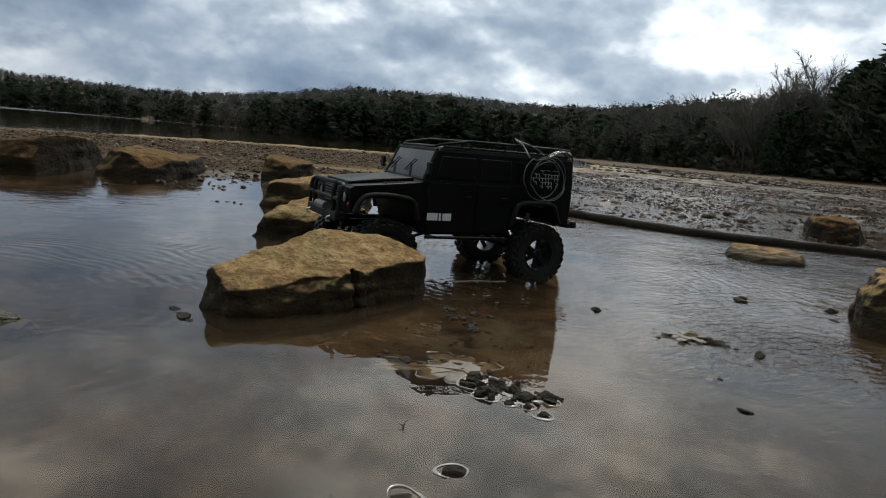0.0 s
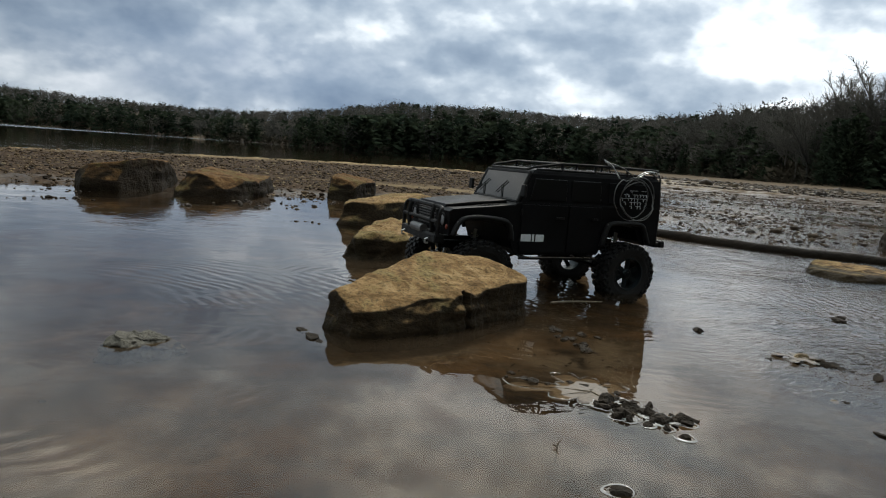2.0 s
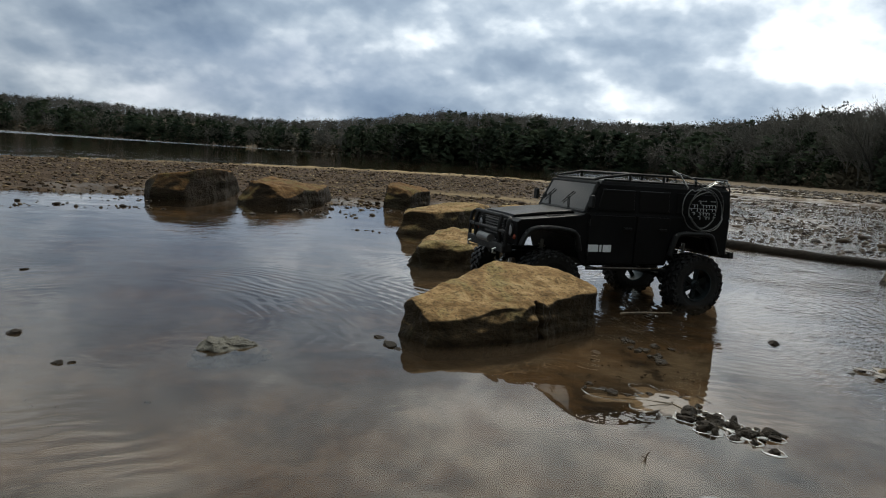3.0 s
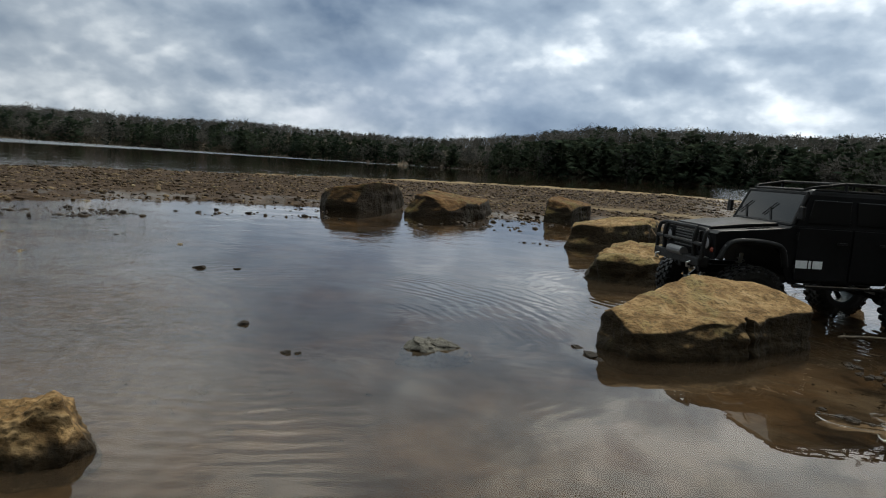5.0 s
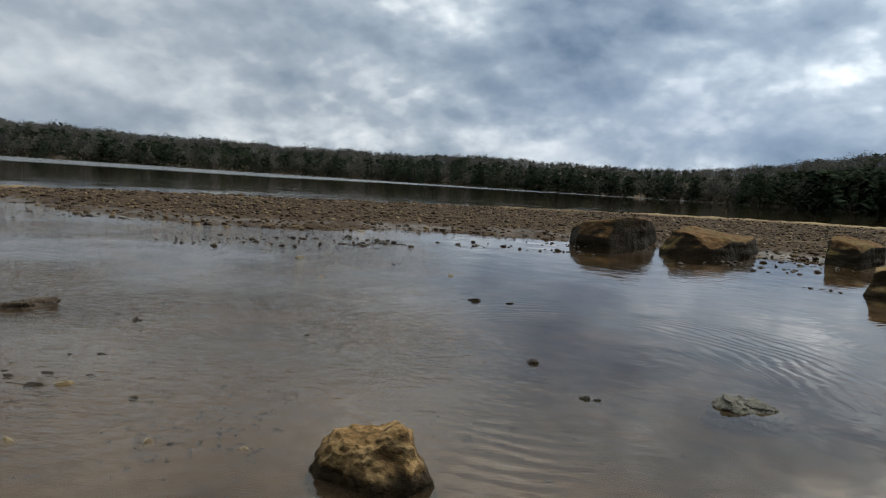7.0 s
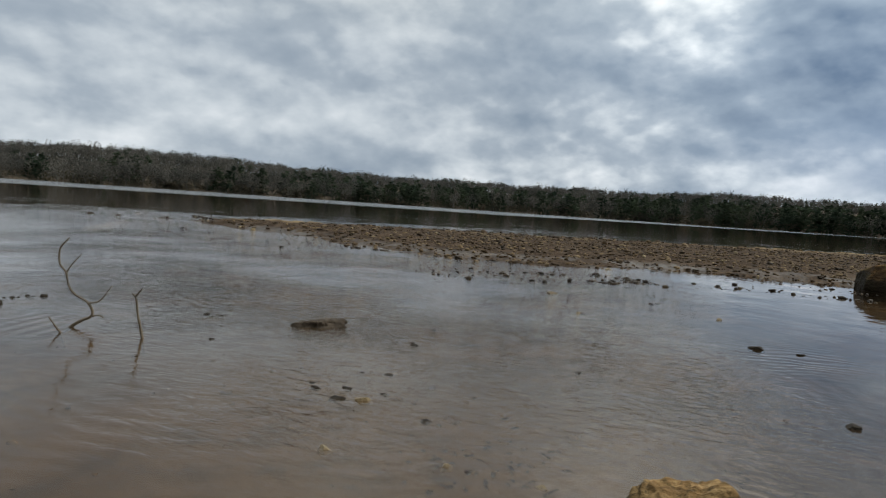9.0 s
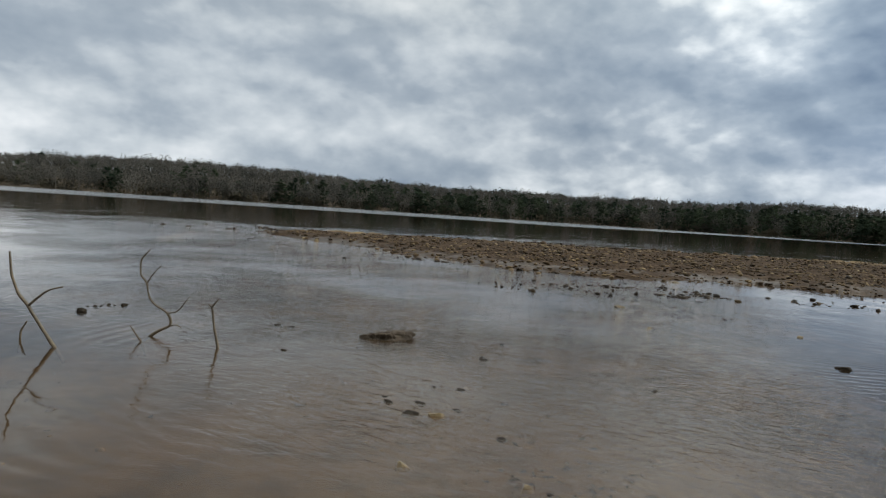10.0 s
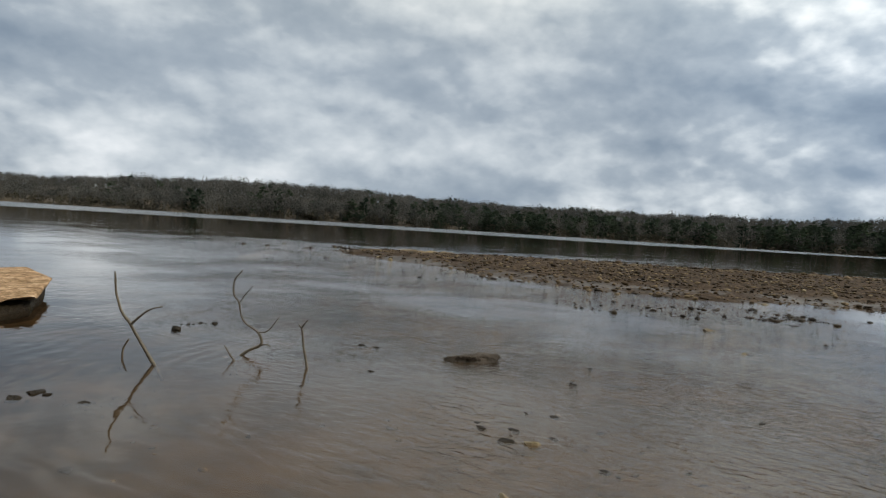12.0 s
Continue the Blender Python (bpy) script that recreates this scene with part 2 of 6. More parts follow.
def water_material():
    m = bpy.data.materials.new("lake_water")
    m.use_nodes = True
    n = Nodes(m.node_tree)
    at = n.add("ShaderNodeNewGeometry").outputs["Position"]
    ruffle = n.add("ShaderNodeAttribute", attribute="ruffle").outputs["Fac"]
    calm = n.add("ShaderNodeAttribute", attribute="calm").outputs["Fac"]
    stretched = n.add("ShaderNodeVectorMath", {0: at, 1: (1.0, 1.25, 1.0)}, operation="MULTIPLY").outputs[0]
    chop = n.noise(stretched, 26.0, 2.0, 0.5, 0.6)
    swell = n.noise(stretched, 5.5, 2.0, 0.45)
    gusts = n.span(n.noise(at, 1.3, 2.0), 0.40, 0.62, 0.25, 1.0)
    # rings that spread from the wheels and over the shallows
    rings = None
    for cx, cy, near, full, gone, waves in RINGS:
        far = n.add("ShaderNodeVectorMath", {0: at, 1: (cx, cy, 0.0)}, operation="DISTANCE").outputs["Value"]
        wob = n.math("ADD", far, n.math("MULTIPLY", swell, 0.10))
        wave = n.math("MULTIPLY", n.math("SINE", n.math("MULTIPLY", wob, waves)), n.math("MULTIPLY", n.span(far, near, full), n.span(far, full, gone, 1.0, 0.0)))
        wave = n.math("MULTIPLY", wave, n.span(n.noise(at, 2.4, 1.0), 0.38, 0.62))
        rings = wave if rings is None else n.math("ADD", rings, wave)
    height = n.math("ADD", n.math("MULTIPLY", n.math("MULTIPLY", chop, gusts), 0.0010), n.math("MULTIPLY", swell, 0.0016))
    height = n.math("MULTIPLY", height, calm)
    # fine wind ripples with long crests
    along = n.add("ShaderNodeVectorMath", {0: at, 1: (-1.0, 1.2, 0.0)}, operation="DOT_PRODUCT").outputs["Value"]
    across = n.add("ShaderNodeVectorMath", {0: at, 1: (0.52, 0.43, 0.0)}, operation="DOT_PRODUCT").outputs["Value"]
    crests = n.noise(n.add("ShaderNodeCombineXYZ", {0: along, 1: across, 2: 0.0}).outputs[0], 58.0, 3.0, 0.55, 0.5)
    windy = n.math("MULTIPLY", n.add("ShaderNodeAttribute", attribute="ripple").outputs["Fac"], gusts)
    height = n.math("ADD", height, n.math("MULTIPLY", n.math("MULTIPLY", crests, windy), 0.0048))
    height = n.math("ADD", height, n.math("MULTIPLY", rings, 0.00018))
    b = n.add("ShaderNodeBump", {"Height": height, "Distance": 1.0, "Strength": 1.0})
    gloss = n.add("ShaderNodeBsdfGlossy", {"Color": (1, 1, 1, 1), "Roughness": n.span(ruffle, 0.0, 1.0, 0.0, 0.20, False), "Normal": b})
    clear = n.add("ShaderNodeBsdfTransparent", {"Color": (0.88, 0.77, 0.61, 1)})
    # silt stirred up in the shallows
    silt = n.add("ShaderNodeBsdfDiffuse", {"Color": (0.140, 0.099, 0.062, 1), "Roughness": 0.0})
    cloudy = n.math("MULTIPLY", n.span(n.noise(at, 2.1, 4.0, 0.55, 0.5), 0.36, 0.64, 0.5, 1.0), n.add("ShaderNodeAttribute", attribute="murk").outputs["Fac"])
    clear = n.add("ShaderNodeMixShader", {0: cloudy, 1: clear, 2: silt})
    fac = n.add("ShaderNodeFresnel", {"IOR": 1.33, "Normal": b})
    n.add("ShaderNodeOutputMaterial", {0: n.add("ShaderNodeMixShader", {0: fac, 1: clear, 2: gloss})})
    return m


def wood_far(name, low, high):
    """Bark or needles of distant trees, tinted tree by tree."""
    m = bpy.data.materials.new(name)
    m.use_nodes = True
    n = Nodes(m.node_tree)
    tree = n.add("ShaderNodeAttribute", attribute="tint").outputs["Fac"]
    at = n.add("ShaderNodeNewGeometry").outputs["Position"]
    both = n.math("ADD", n.math("MULTIPLY", tree, 0.75), n.math("MULTIPLY", n.noise(at, 0.8, 3.0), 0.25))
    tint = n.ramp(both, [(0.1, low), (0.9, high)])
    # fine sprays pass light on and have no one facing
    face = n.add("ShaderNodeNewGeometry").outputs["Normal"]
    soft = n.add("ShaderNodeVectorMath", {0: n.add("ShaderNodeVectorMath", {0: face, 1: (0.45, 0.45, 0.45)}, operation="MULTIPLY").outputs[0], 1: (0.0, 0.0, 0.75)}, operation="ADD").outputs[0]
    soft = n.add("ShaderNodeVectorMath", {0: soft}, operation="NORMALIZE").outputs[0]
    p = n.add("ShaderNodeBsdfDiffuse", {"Color": tint, "Roughness": 0.5, "Normal": soft})
    thin = n.add("ShaderNodeBsdfTranslucent", {"Color": tint, "Normal": soft})
    n.add("ShaderNodeOutputMaterial", {0: n.add("ShaderNodeMixShader", {0: 0.3, 1: p, 2: thin})})
    return m


def pebble_material():
    m = bpy.data.materials.new("wet_gravel")
    m.use_nodes = True
    n = Nodes(m.node_tree)
    geo = n.add("ShaderNodeNewGeometry")
    one = geo.outputs["Random Per Island"]
    fine = n.noise(geo.outputs["Position"], 160.0, 4.0, 0.6)
    tint = n.ramp(one, [(0.0, (0.022, 0.015, 0.009)), (0.4, (0.065, 0.042, 0.024)), (0.75, (0.125, 0.083, 0.046)), (0.94, (0.21, 0.15, 0.085)), (1.0, (0.33, 0.26, 0.16))])
    tint = n.mix(n.span(fine, 0.35, 0.6, 0.5, 0.0), tint, (0.02, 0.015, 0.01, 1))
    # soaked stones are darker and shinier; their backlit shade is painted in too
    wet = n.add("ShaderNodeAttribute", attribute="wet").outputs["Fac"]
    tint = n.mix(n.math("MULTIPLY", wet, 0.62), tint, (0.012, 0.009, 0.006, 1))
    p = n.add("ShaderNodeBsdfPrincipled", {"Base Color": tint, "Roughness": n.math("SUBTRACT", n.span(one, 0.0, 1.0, 0.7, 0.95, False), n.math("MULTIPLY", wet, 0.2)), "Normal": n.add("ShaderNodeBump", {"Height": fine, "Distance": 0.002, "Strength": 1.0}), "Specular IOR Level": 0.15})
    n.add("ShaderNodeOutputMaterial", {0: p})
    return m


CAR_AT = pose(-0.011, 1.298, 0.0, 0, 0, 207.7)
# ripples: middle, where they begin, peak and fade, waves per metre times two pi
RINGS = [(*(CAR_AT @ Vector((0.159, s * 0.1, 0)))[:2], 0.08, 0.17, 0.42, 240.0) for s in (1, -1)]
RINGS += [(*(CAR_AT @ Vector((-0.159, 0.1, 0)))[:2], 0.10, 0.30, 0.75, 270.0), (-0.74, 0.72, 0.14, 0.32, 0.60, 260.0), (-1.28, 0.22, 0.15, 0.45, 0.95, 200.0)]
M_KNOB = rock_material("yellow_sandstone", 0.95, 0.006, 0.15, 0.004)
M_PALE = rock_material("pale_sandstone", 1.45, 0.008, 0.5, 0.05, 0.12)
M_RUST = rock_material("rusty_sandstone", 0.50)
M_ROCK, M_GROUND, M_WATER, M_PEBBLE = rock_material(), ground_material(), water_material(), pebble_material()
# greyed, lifted tints: the distance haze is put into these base colours
M_BARE = wood_far("hazed_bark", (0.062, 0.061, 0.056), (0.150, 0.140, 0.120))
M_CEDAR = wood_far("hazed_needles", (0.026, 0.038, 0.027), (0.062, 0.078, 0.048))
M_BRUSH = wood_far("undergrowth", (0.045, 0.043, 0.034), (0.105, 0.090, 0.064))
M_TWIG = principled("weathered_twig", (0.125, 0.095, 0.060), 0.75, grain=150, vary=0.5, bump=0.001)
M_LOG = principled("waterlogged_wood", (0.018, 0.014, 0.010), 0.75, grain=40, vary=0.5, bump=0.006, spec=0.1)
M_LEAF = principled("sodden_leaf", (0.095, 0.074, 0.056), 0.55, spec=0.4, grain=120, vary=0.45, bump=0.001)
M_PAINT = principled("matt_black_shell", (0.004, 0.004, 0.0045), 0.5, grain=90, vary=0.35, bump=0.0004, rough_vary=0.08, spec=0.10)
M_PLASTIC = principled("black_plastic", (0.006, 0.006, 0.006), 0.6, spec=0.2, grain=160, vary=0.35, bump=0.0006)
M_RUBBER = principled("wet_black_rubber", (0.007, 0.007, 0.007), 0.55, spec=0.25, grain=200, vary=0.4, bump=0.0008)
M_RIM = principled("dark_alloy", (0.022, 0.030, 0.033), 0.4, 0.8, grain=120, vary=0.3, bump=0.0004)
M_STEEL = principled("bare_steel", (0.45, 0.45, 0.44), 0.32, 1.0, grain=150, vary=0.25, bump=0.0003)
M_CABLE = principled("steel_cable", (0.16, 0.16, 0.155), 0.4, 0.9, grain=300, vary=0.3, bump=0.0006)
M_DECAL = principled("pale_decal", (0.55, 0.58, 0.60), 0.5, grain=200, vary=0.2, bump=0.0002)
M_TRIM = principled("grey_edge", (0.12, 0.12, 0.12), 0.4, 0.5, grain=200, vary=0.2, bump=0.0002)
M_LENS = principled("clear_lamp_lens", (0.30, 0.30, 0.31), 0.12, grain=150, vary=0.2, bump=0.0003)
M_AMBER = principled("red_lamp_lens", (0.22, 0.05, 0.03), 0.2, grain=150, vary=0.2, bump=0.0003)
M_GLASS = principled("smoked_window", (0.010, 0.011, 0.012), 0.06, grain=20, vary=0.3, bump=0.0001, rough_vary=0.03, spec=0.3)
M_SMOKED = principled("blacked_out_window", (0.004, 0.004, 0.004), 0.35, grain=20, vary=0.3, bump=0.0001, spec=0.2)
# pale base colour stands in for the sky's reflection on the water's lip
M_LIP = principled("painted_glint_lip", (0.20, 0.19, 0.175), 0.2, grain=90, vary=0.3, bump=0.0003, spec=0.9)
M_SODDEN = principled("sodden_wood", (0.060, 0.044, 0.030), 0.8, grain=60, vary=0.6, bump=0.006, spec=0.2)


# ---- building helpers ----
def link_mesh(name, verts, faces, material, smooth=False):
    me = bpy.data.meshes.new(name)
    me.from_pydata([tuple(v) for v in verts], [], faces)
    me.materials.append(material)
    if smooth:
        me.shade_smooth()
    return new(name, me)


def mesh_np(name, verts, tris, material, smooth=False, attrs=None):
    """A triangle or quad mesh straight from arrays; attrs are per-point weights."""
    verts, tris = np.asarray(verts, np.float32), np.asarray(tris, np.int32)
    k = tris.shape[1]
    me = bpy.data.meshes.new(name)
    me.vertices.add(len(verts))
    me.vertices.foreach_set("co", verts.ravel())
    me.loops.add(tris.size)
    me.loops.foreach_set("vertex_index", tris.ravel())
    me.polygons.add(len(tris))
    me.polygons.foreach_set("loop_start", np.arange(0, tris.size, k, dtype=np.int32))
    me.update(calc_edges=True)
    for key, values in (attrs or {}).items():
        me.attributes.new(key, "FLOAT", "POINT").data.foreach_set("value", np.asarray(values, np.float32))
    me.materials.append(material)
    if smooth:
        me.shade_smooth()
    return new(name, me)


def part(name, bm, material, parent, label="", smooth=False):
    """One bmesh as ONE mesh object under a thing or a part."""
    me = bpy.data.meshes.new(name)
    bm.normal_update()
    bm.to_mesh(me)
    bm.free()
    me.materials.append(material)
    if smooth:
        me.shade_smooth()
    ob = new(name, me)
    ob.parent = parent
    if label:
        ob["label"] = label
    return ob


def thing(name, m, label, category, group=""):
    ob = new(name)
    ob.empty_display_size = 0.05
    ob.matrix_world = m
    return tagged(ob, label, category, group)


def hashed(ix, iy, seed):
    h = (ix.astype(np.int64) * 374761393 + iy.astype(np.int64) * 668265263 + seed * 974711) & 0xFFFFFFFF
    h = ((h ^ (h >> 13)) * 1274126177) & 0xFFFFFFFF
    return ((h ^ (h >> 16)) & 0xFFFF) / 65535.0


def vnoise(x, y, scale, seed=0, octaves=3):
    """Smooth value noise from -1 to 1."""
    total, amp, norm = 0, 1.0, 0.0
    for o in range(octaves):
        u, v = x * scale, y * scale
        i, j = np.floor(u), np.floor(v)
        a, b = u - i, v - j
        a, b = a * a * (3 - 2 * a), b * b * (3 - 2 * b)
        s = seed + o * 17
        n = (hashed(i, j, s) * (1 - a) + hashed(i + 1, j, s) * a) * (1 - b) + (hashed(i, j + 1, s) * (1 - a) + hashed(i + 1, j + 1, s) * a) * b
        total, norm = total + amp * (2 * n - 1), norm + amp
        amp, scale = amp * 0.5, scale * 2.03
    return total / norm


def signed(px, py, poly):
    """Distance to a polygon's edge, positive inside."""
    best, inside = np.full(px.shape, 1e9), np.zeros(px.shape, bool)
    for (ax, ay), (bx, by) in zip(poly, poly[1:] + poly[:1]):
        ex, ey = bx - ax, by - ay
        k = np.clip(((px - ax) * ex + (py - ay) * ey) / (ex * ex + ey * ey), 0, 1)
        best = np.minimum(best, np.hypot(px - ax - k * ex, py - ay - k * ey))
        cross = ((ay > py) != (by > py)) & (px < ex * (py - ay) / (ey if ey else 1e-9) + ax)
        inside ^= cross
    return np.where(inside, best, -best)


def step(a, b, v):
    k = np.clip((v - a) / (b - a), 0, 1)
    return k * k * (3 - 2 * k)


# ---- ground, water ----
BAR = [(-5.5, 0.25), (-4.6, 0.72), (-3.4, 1.02), (-2.8, 1.25), (-2.55, 1.65), (-2.4, 2.05), (-2.1, 2.55), (-1.6, 2.85), (-1.0, 3.0), (-0.75, 3.2), (-0.35, 3.35),
       (0.1, 3.3), (0.6, 2.95), (1.3, 2.6), (2.2, 2.2), (4, 1.6), (8, 0), (20, -6), (120, -20), (120, 120), (45, 215), (20, 125), (9, 45), (3.2, 16),
       (0.6, 11.6), (-1.4, 11.2), (-3.2, 9.3), (-4.2, 7.2), (-4.9, 4.8), (-5.3, 3.2), (-5.6, 1.3)]
BEACH = [(-0.5, -0.55), (0.5, -0.45), (1.4, 0.0), (3, 0.4), (8, -1.2), (20, -8), (120, -60), (120, -200), (-120, -200), (-60, -120), (-20, -40), (-6, -9), (-2, -2.2)]
CREST_AZ = [-24, -15, -11, -3, 3.5, 9, 13.8, 16.5, 20, 29, 36, 46, 57, 67, 78, 85.5, 96, 101, 112]
CREST_EL = [6.3, 5.0, 4.4, 4.3, 4.5, 4.2, 3.5, 3.05, 2.6, 2.45, 2.75, 2.46, 2.52, 2.52, 2.92, 3.16, 2.78, 2.2, 2.1]
# behind the camera the unseen shore is drawn close, so its trees block light
SHORE_AZ = [-180, -120, -90, -60, -40, -30, -22, -15, -9, 0, 40, 80, 105, 130, 160, 180]
SHORE_R = [14, 16, 26, 50, 80, 92, 118, 165, 230, 270, 260, 245, 235, 120, 30, 14]
HILL_AZ = [-180, -40, -16, -10, -4, 5, 12, 20, 28, 36, 46, 70, 82, 105, 180]
HILL_H = [0.5, 2.0, 9.5, 15.0, 18.0, 19.0, 15.0, 9.5, 9.0, 10.0, 8.0, 8.0, 10.0, 6.0, 0.5]


def shore_radius(az):
    return np.interp(az, SHORE_AZ, SHORE_R) + 4 * np.sin(az * 0.31) + 3 * np.sin(az * 0.83 + 1)


def ground_height(x, y):
    r, az = np.hypot(x, y), np.degrees(np.arctan2(-x, y))
    floor = -(0.019 + 0.030 * np.clip(r - 2.2, 0, 60)) + 0.005 * vnoise(x, y, 5.0, 3) * step(0.0, 0.3, r + 1)
    floor = floor + 0.007 * step(0.55, 0.15, np.hypot(x + 0.75, y - 0.12))
    wob = 0.16 * vnoise(x, y, 1.3, 5) + 0.08 * vnoise(x, y, 5.0, 6)
    bar, beach = signed(x, y, BAR) + wob, signed(x, y, BEACH) + wob * 0.6
    wetness = step(-0.6, 0.9, x) * step(60.0, 30.0, y)
    pebbly = 0.012 * vnoise(x, y, 9.0, 7) + 0.009 * vnoise(x, y, 31.0, 8)
    pebbly = pebbly * step(30, 8, r) + 0.010 * vnoise(x, y, 0.9, 9) * wetness + 0.012 * vnoise(x, y, 0.22, 10) * wetness * step(3, 14, r)
    strips = vnoise(x * 0.12, y * 0.55, 1.0, 14)
    clods = 0.016 * np.abs(vnoise(x, y * 1.6, 4.5, 15, 4)) + 0.014 * np.abs(vnoise(x, y, 1.7, 16))
    top = 0.024 * (1 - wetness) + (-0.013 + 0.012 * step(6, 14, r) + 0.022 * strips * step(4, 12, r) + clods) * wetness + pebbly * (1 - 0.25 * wetness) + 0.012 * step(2, 20, bar) * (1 - wetness)
    k = step(-0.45, 0.35, bar)
    z = floor * (1 - k) + top * k
    kb = step(-0.5, 0.6, beach)
    z = z * (1 - kb) + (0.03 + 0.06 * np.clip(beach, 0, 30) + pebbly) * kb
    sr = shore_radius(az)
    kf = step(-4, 5, r - sr)
    hill = np.interp(az, HILL_AZ, HILL_H) * step(2, 60, r - sr)
    z = z * (1 - kf) + (0.5 + hill + 0.4 * vnoise(x, y, 0.05, 11)) * kf
    return z, bar, kf


def radial(az, radii):
    """A sheet of rings about the origin; az are directions counted to the left of +y."""
    n_az = len(az)
    x = np.concatenate([[0.0], (radii[:, None] * -np.sin(az)).ravel()])
    y = np.concatenate([[0.0], (radii[:, None] * np.cos(az)).ravel()])
    i = np.arange(len(radii) - 1)[:, None] * n_az
    j = np.arange(n_az)[None]
    k = (j + 1) % n_az
    quads = np.stack([1 + i + n_az + j, 1 + i + n_az + k, 1 + i + k, 1 + i + j], -1).reshape(-1, 4)
    return x[1:], y[1:], quads.astype(np.int64) - 1


def make_ground():
    radii = np.concatenate([[0.01], np.geomspace(0.05, 1.6, 120), np.geomspace(1.63, 14, 200), np.geomspace(14.3, 3500, 100)])
    x, y, quads = radial(np.radians(np.concatenate([np.arange(-48, 112, 0.27), np.arange(112, 312, 2.5)])), radii)
    z, bar, kf = ground_height(x, y)
    # a bare sandstone ledge along the lake side of the bar
    lake_side = signed(x, y, BAR)
    far_rim = (np.hypot(x + 1.0, y) > 4.2) & (lake_side > -0.3)
    sand = np.where(far_rim, step(1.0, 0.1, (lake_side + 0.35 * vnoise(x, y, 0.9, 21)) / (0.85 + 0.75 * step(-4.0, -1.0, x))), 0.0) * step(45, 15, np.hypot(x, y))
    sand = sand * (1 - step(-0.2, 0.8, x) * step(10.5, 9.0, y))
    sand = sand * (1 - step(-3.6, -4.8, x) * step(-0.35, 0.25, vnoise(x, y, 2.2, 27) + 0.15))
    sand = np.maximum(sand, step(10, 14, y) * step(48, 34, y) * step(0.5, 3.0, x) * step(0.62, 0.40, x / np.maximum(y, 1)) * 0.32 * step(0.0, 0.5, vnoise(x * 0.12, y * 0.55, 1.0, 14) + 0.7 * vnoise(x, y, 1.6, 23)) * (lake_side > 0))
    z = z + 0.018 * sand * (kf < 0.5)
    # the bare bank under the far trees
    beyond = np.hypot(x, y) - shore_radius(np.degrees(np.arctan2(-x, y)))
    bank = 0.55 * step(-2.0, 0.0, beyond) * step(7, 3, beyond) * step(-0.25, 0.35, vnoise(x, y, 0.06, 25)) * (np.hypot(x, y) > 150)
    ob = mesh_np("ground", np.stack([x, y, z], -1), quads, M_GROUND, True, {"sand": np.maximum(sand * (1 - kf), bank), "litter": np.maximum(kf, step(18, 40, np.hypot(x, y) + 9 * vnoise(x, y, 0.35, 26)) * step(2, 6, x) * (lake_side > 0)) * (1 - bank), "bar": step(-0.35, 0.1, bar), "dry": step(0.0, 0.35, bar) * np.maximum(step(0.9, -0.6, x), step(20, 40, y)), "silt": step(0.75, 0.15, np.hypot(x + 0.85, (y - 0.05) * 1.2))})
    tagged(ob, "shallow muddy lake bed with a gravel bar and wet mud flats", "ground", kind="structure")


def make_water():
    radii = np.concatenate([np.concatenate([[0.01], np.linspace(0.25, 8, 48)]), np.geomspace(8.5, 330, 50)])
    x, y, quads = radial(np.linspace(-np.pi, np.pi, 180, endpoint=False), radii)
    r, az = np.hypot(x, y), np.degrees(np.arctan2(-x, y))
    start = np.interp(az, [-20, 0, 10, 34, 55, 110], [400, 330, 260, 75, 33, 27])
    ruffle = 0.55 * step(0.85, 1.25, r / start)
    # thin water over mud, stirred by the wind
    flats = step(-0.5, 0.1, signed(x, y, BAR)) * step(0.0, 0.7, x)
    ruffle = np.maximum(ruffle, np.maximum(0.14 * flats, 0.14 * step(0.15, 0.55, x) * step(0.8, 1.3, y)))
    calm = np.interp(r, [0, 1.0, 2.5, 6, 20], [0.35, 0.65, 1.0, 0.7, 0.35]) * (1 + 1.8 * step(0.1, 0.6, x) * step(0.5, 1.1, y)) * (0.45 + 0.55 * np.maximum(step(0.0, 0.9, x), step(60, 30, np.abs(az - 65)) * step(0.5, 1.2, r)))
    ripple = np.maximum(step(44, 62, az) * step(106, 84, az) * step(0.65, 1.1, r) * step(8, 3, r), step(0.1, 0.5, x) * step(0.5, 0.9, y))
    # silt that the wheels have stirred up along the shore
    track = [(-0.55, 1.15), (-0.75, 0.8), (-1.0, 0.5), (-1.2, 0.3)]
    away = np.full(x.shape, 1e9)
    for (ax, ay), (bx, by) in zip(track, track[1:]):
        k = np.clip(((x - ax) * (bx - ax) + (y - ay) * (by - ay)) / ((bx - ax) ** 2 + (by - ay) ** 2), 0, 1)
        away = np.minimum(away, np.hypot(x - ax - k * (bx - ax), y - ay - k * (by - ay)))
    murk = 0.06 + 0.18 * step(0.90, 0.15, away)
    ob = mesh_np("water", np.stack([x, y, 0 * x], -1), quads, M_WATER, True, {"ruffle": ruffle, "calm": calm, "ripple": ripple, "murk": murk})
    tagged(ob, "still shallow lake water mirroring the clouds over brown mud", "water", kind="structure")


make_ground()
make_water()


# ---- far woods ----
def limb(v, f, a, b, ra, rb, sides=3):
    a, b = np.array(a), np.array(b)
    w = b - a
    w = w / (np.linalg.norm(w) + 1e-9)
    s = np.cross(w, (0.31, 0.77, 0.55))
    s /= np.linalg.norm(s) + 1e-9
    u = np.cross(w, s)
    i = len(v)
    for c, rad in ((a, ra), (b, rb)):
        for k in range(sides):
            t = 2 * math.pi * k / sides
            v.append(c + rad * (math.cos(t) * s + math.sin(t) * u))
    for k in range(sides):
        m = (k + 1) % sides
        f.append((i + k, i + m, i + sides + m))
        f.append((i + k, i + sides + m, i + sides + k))


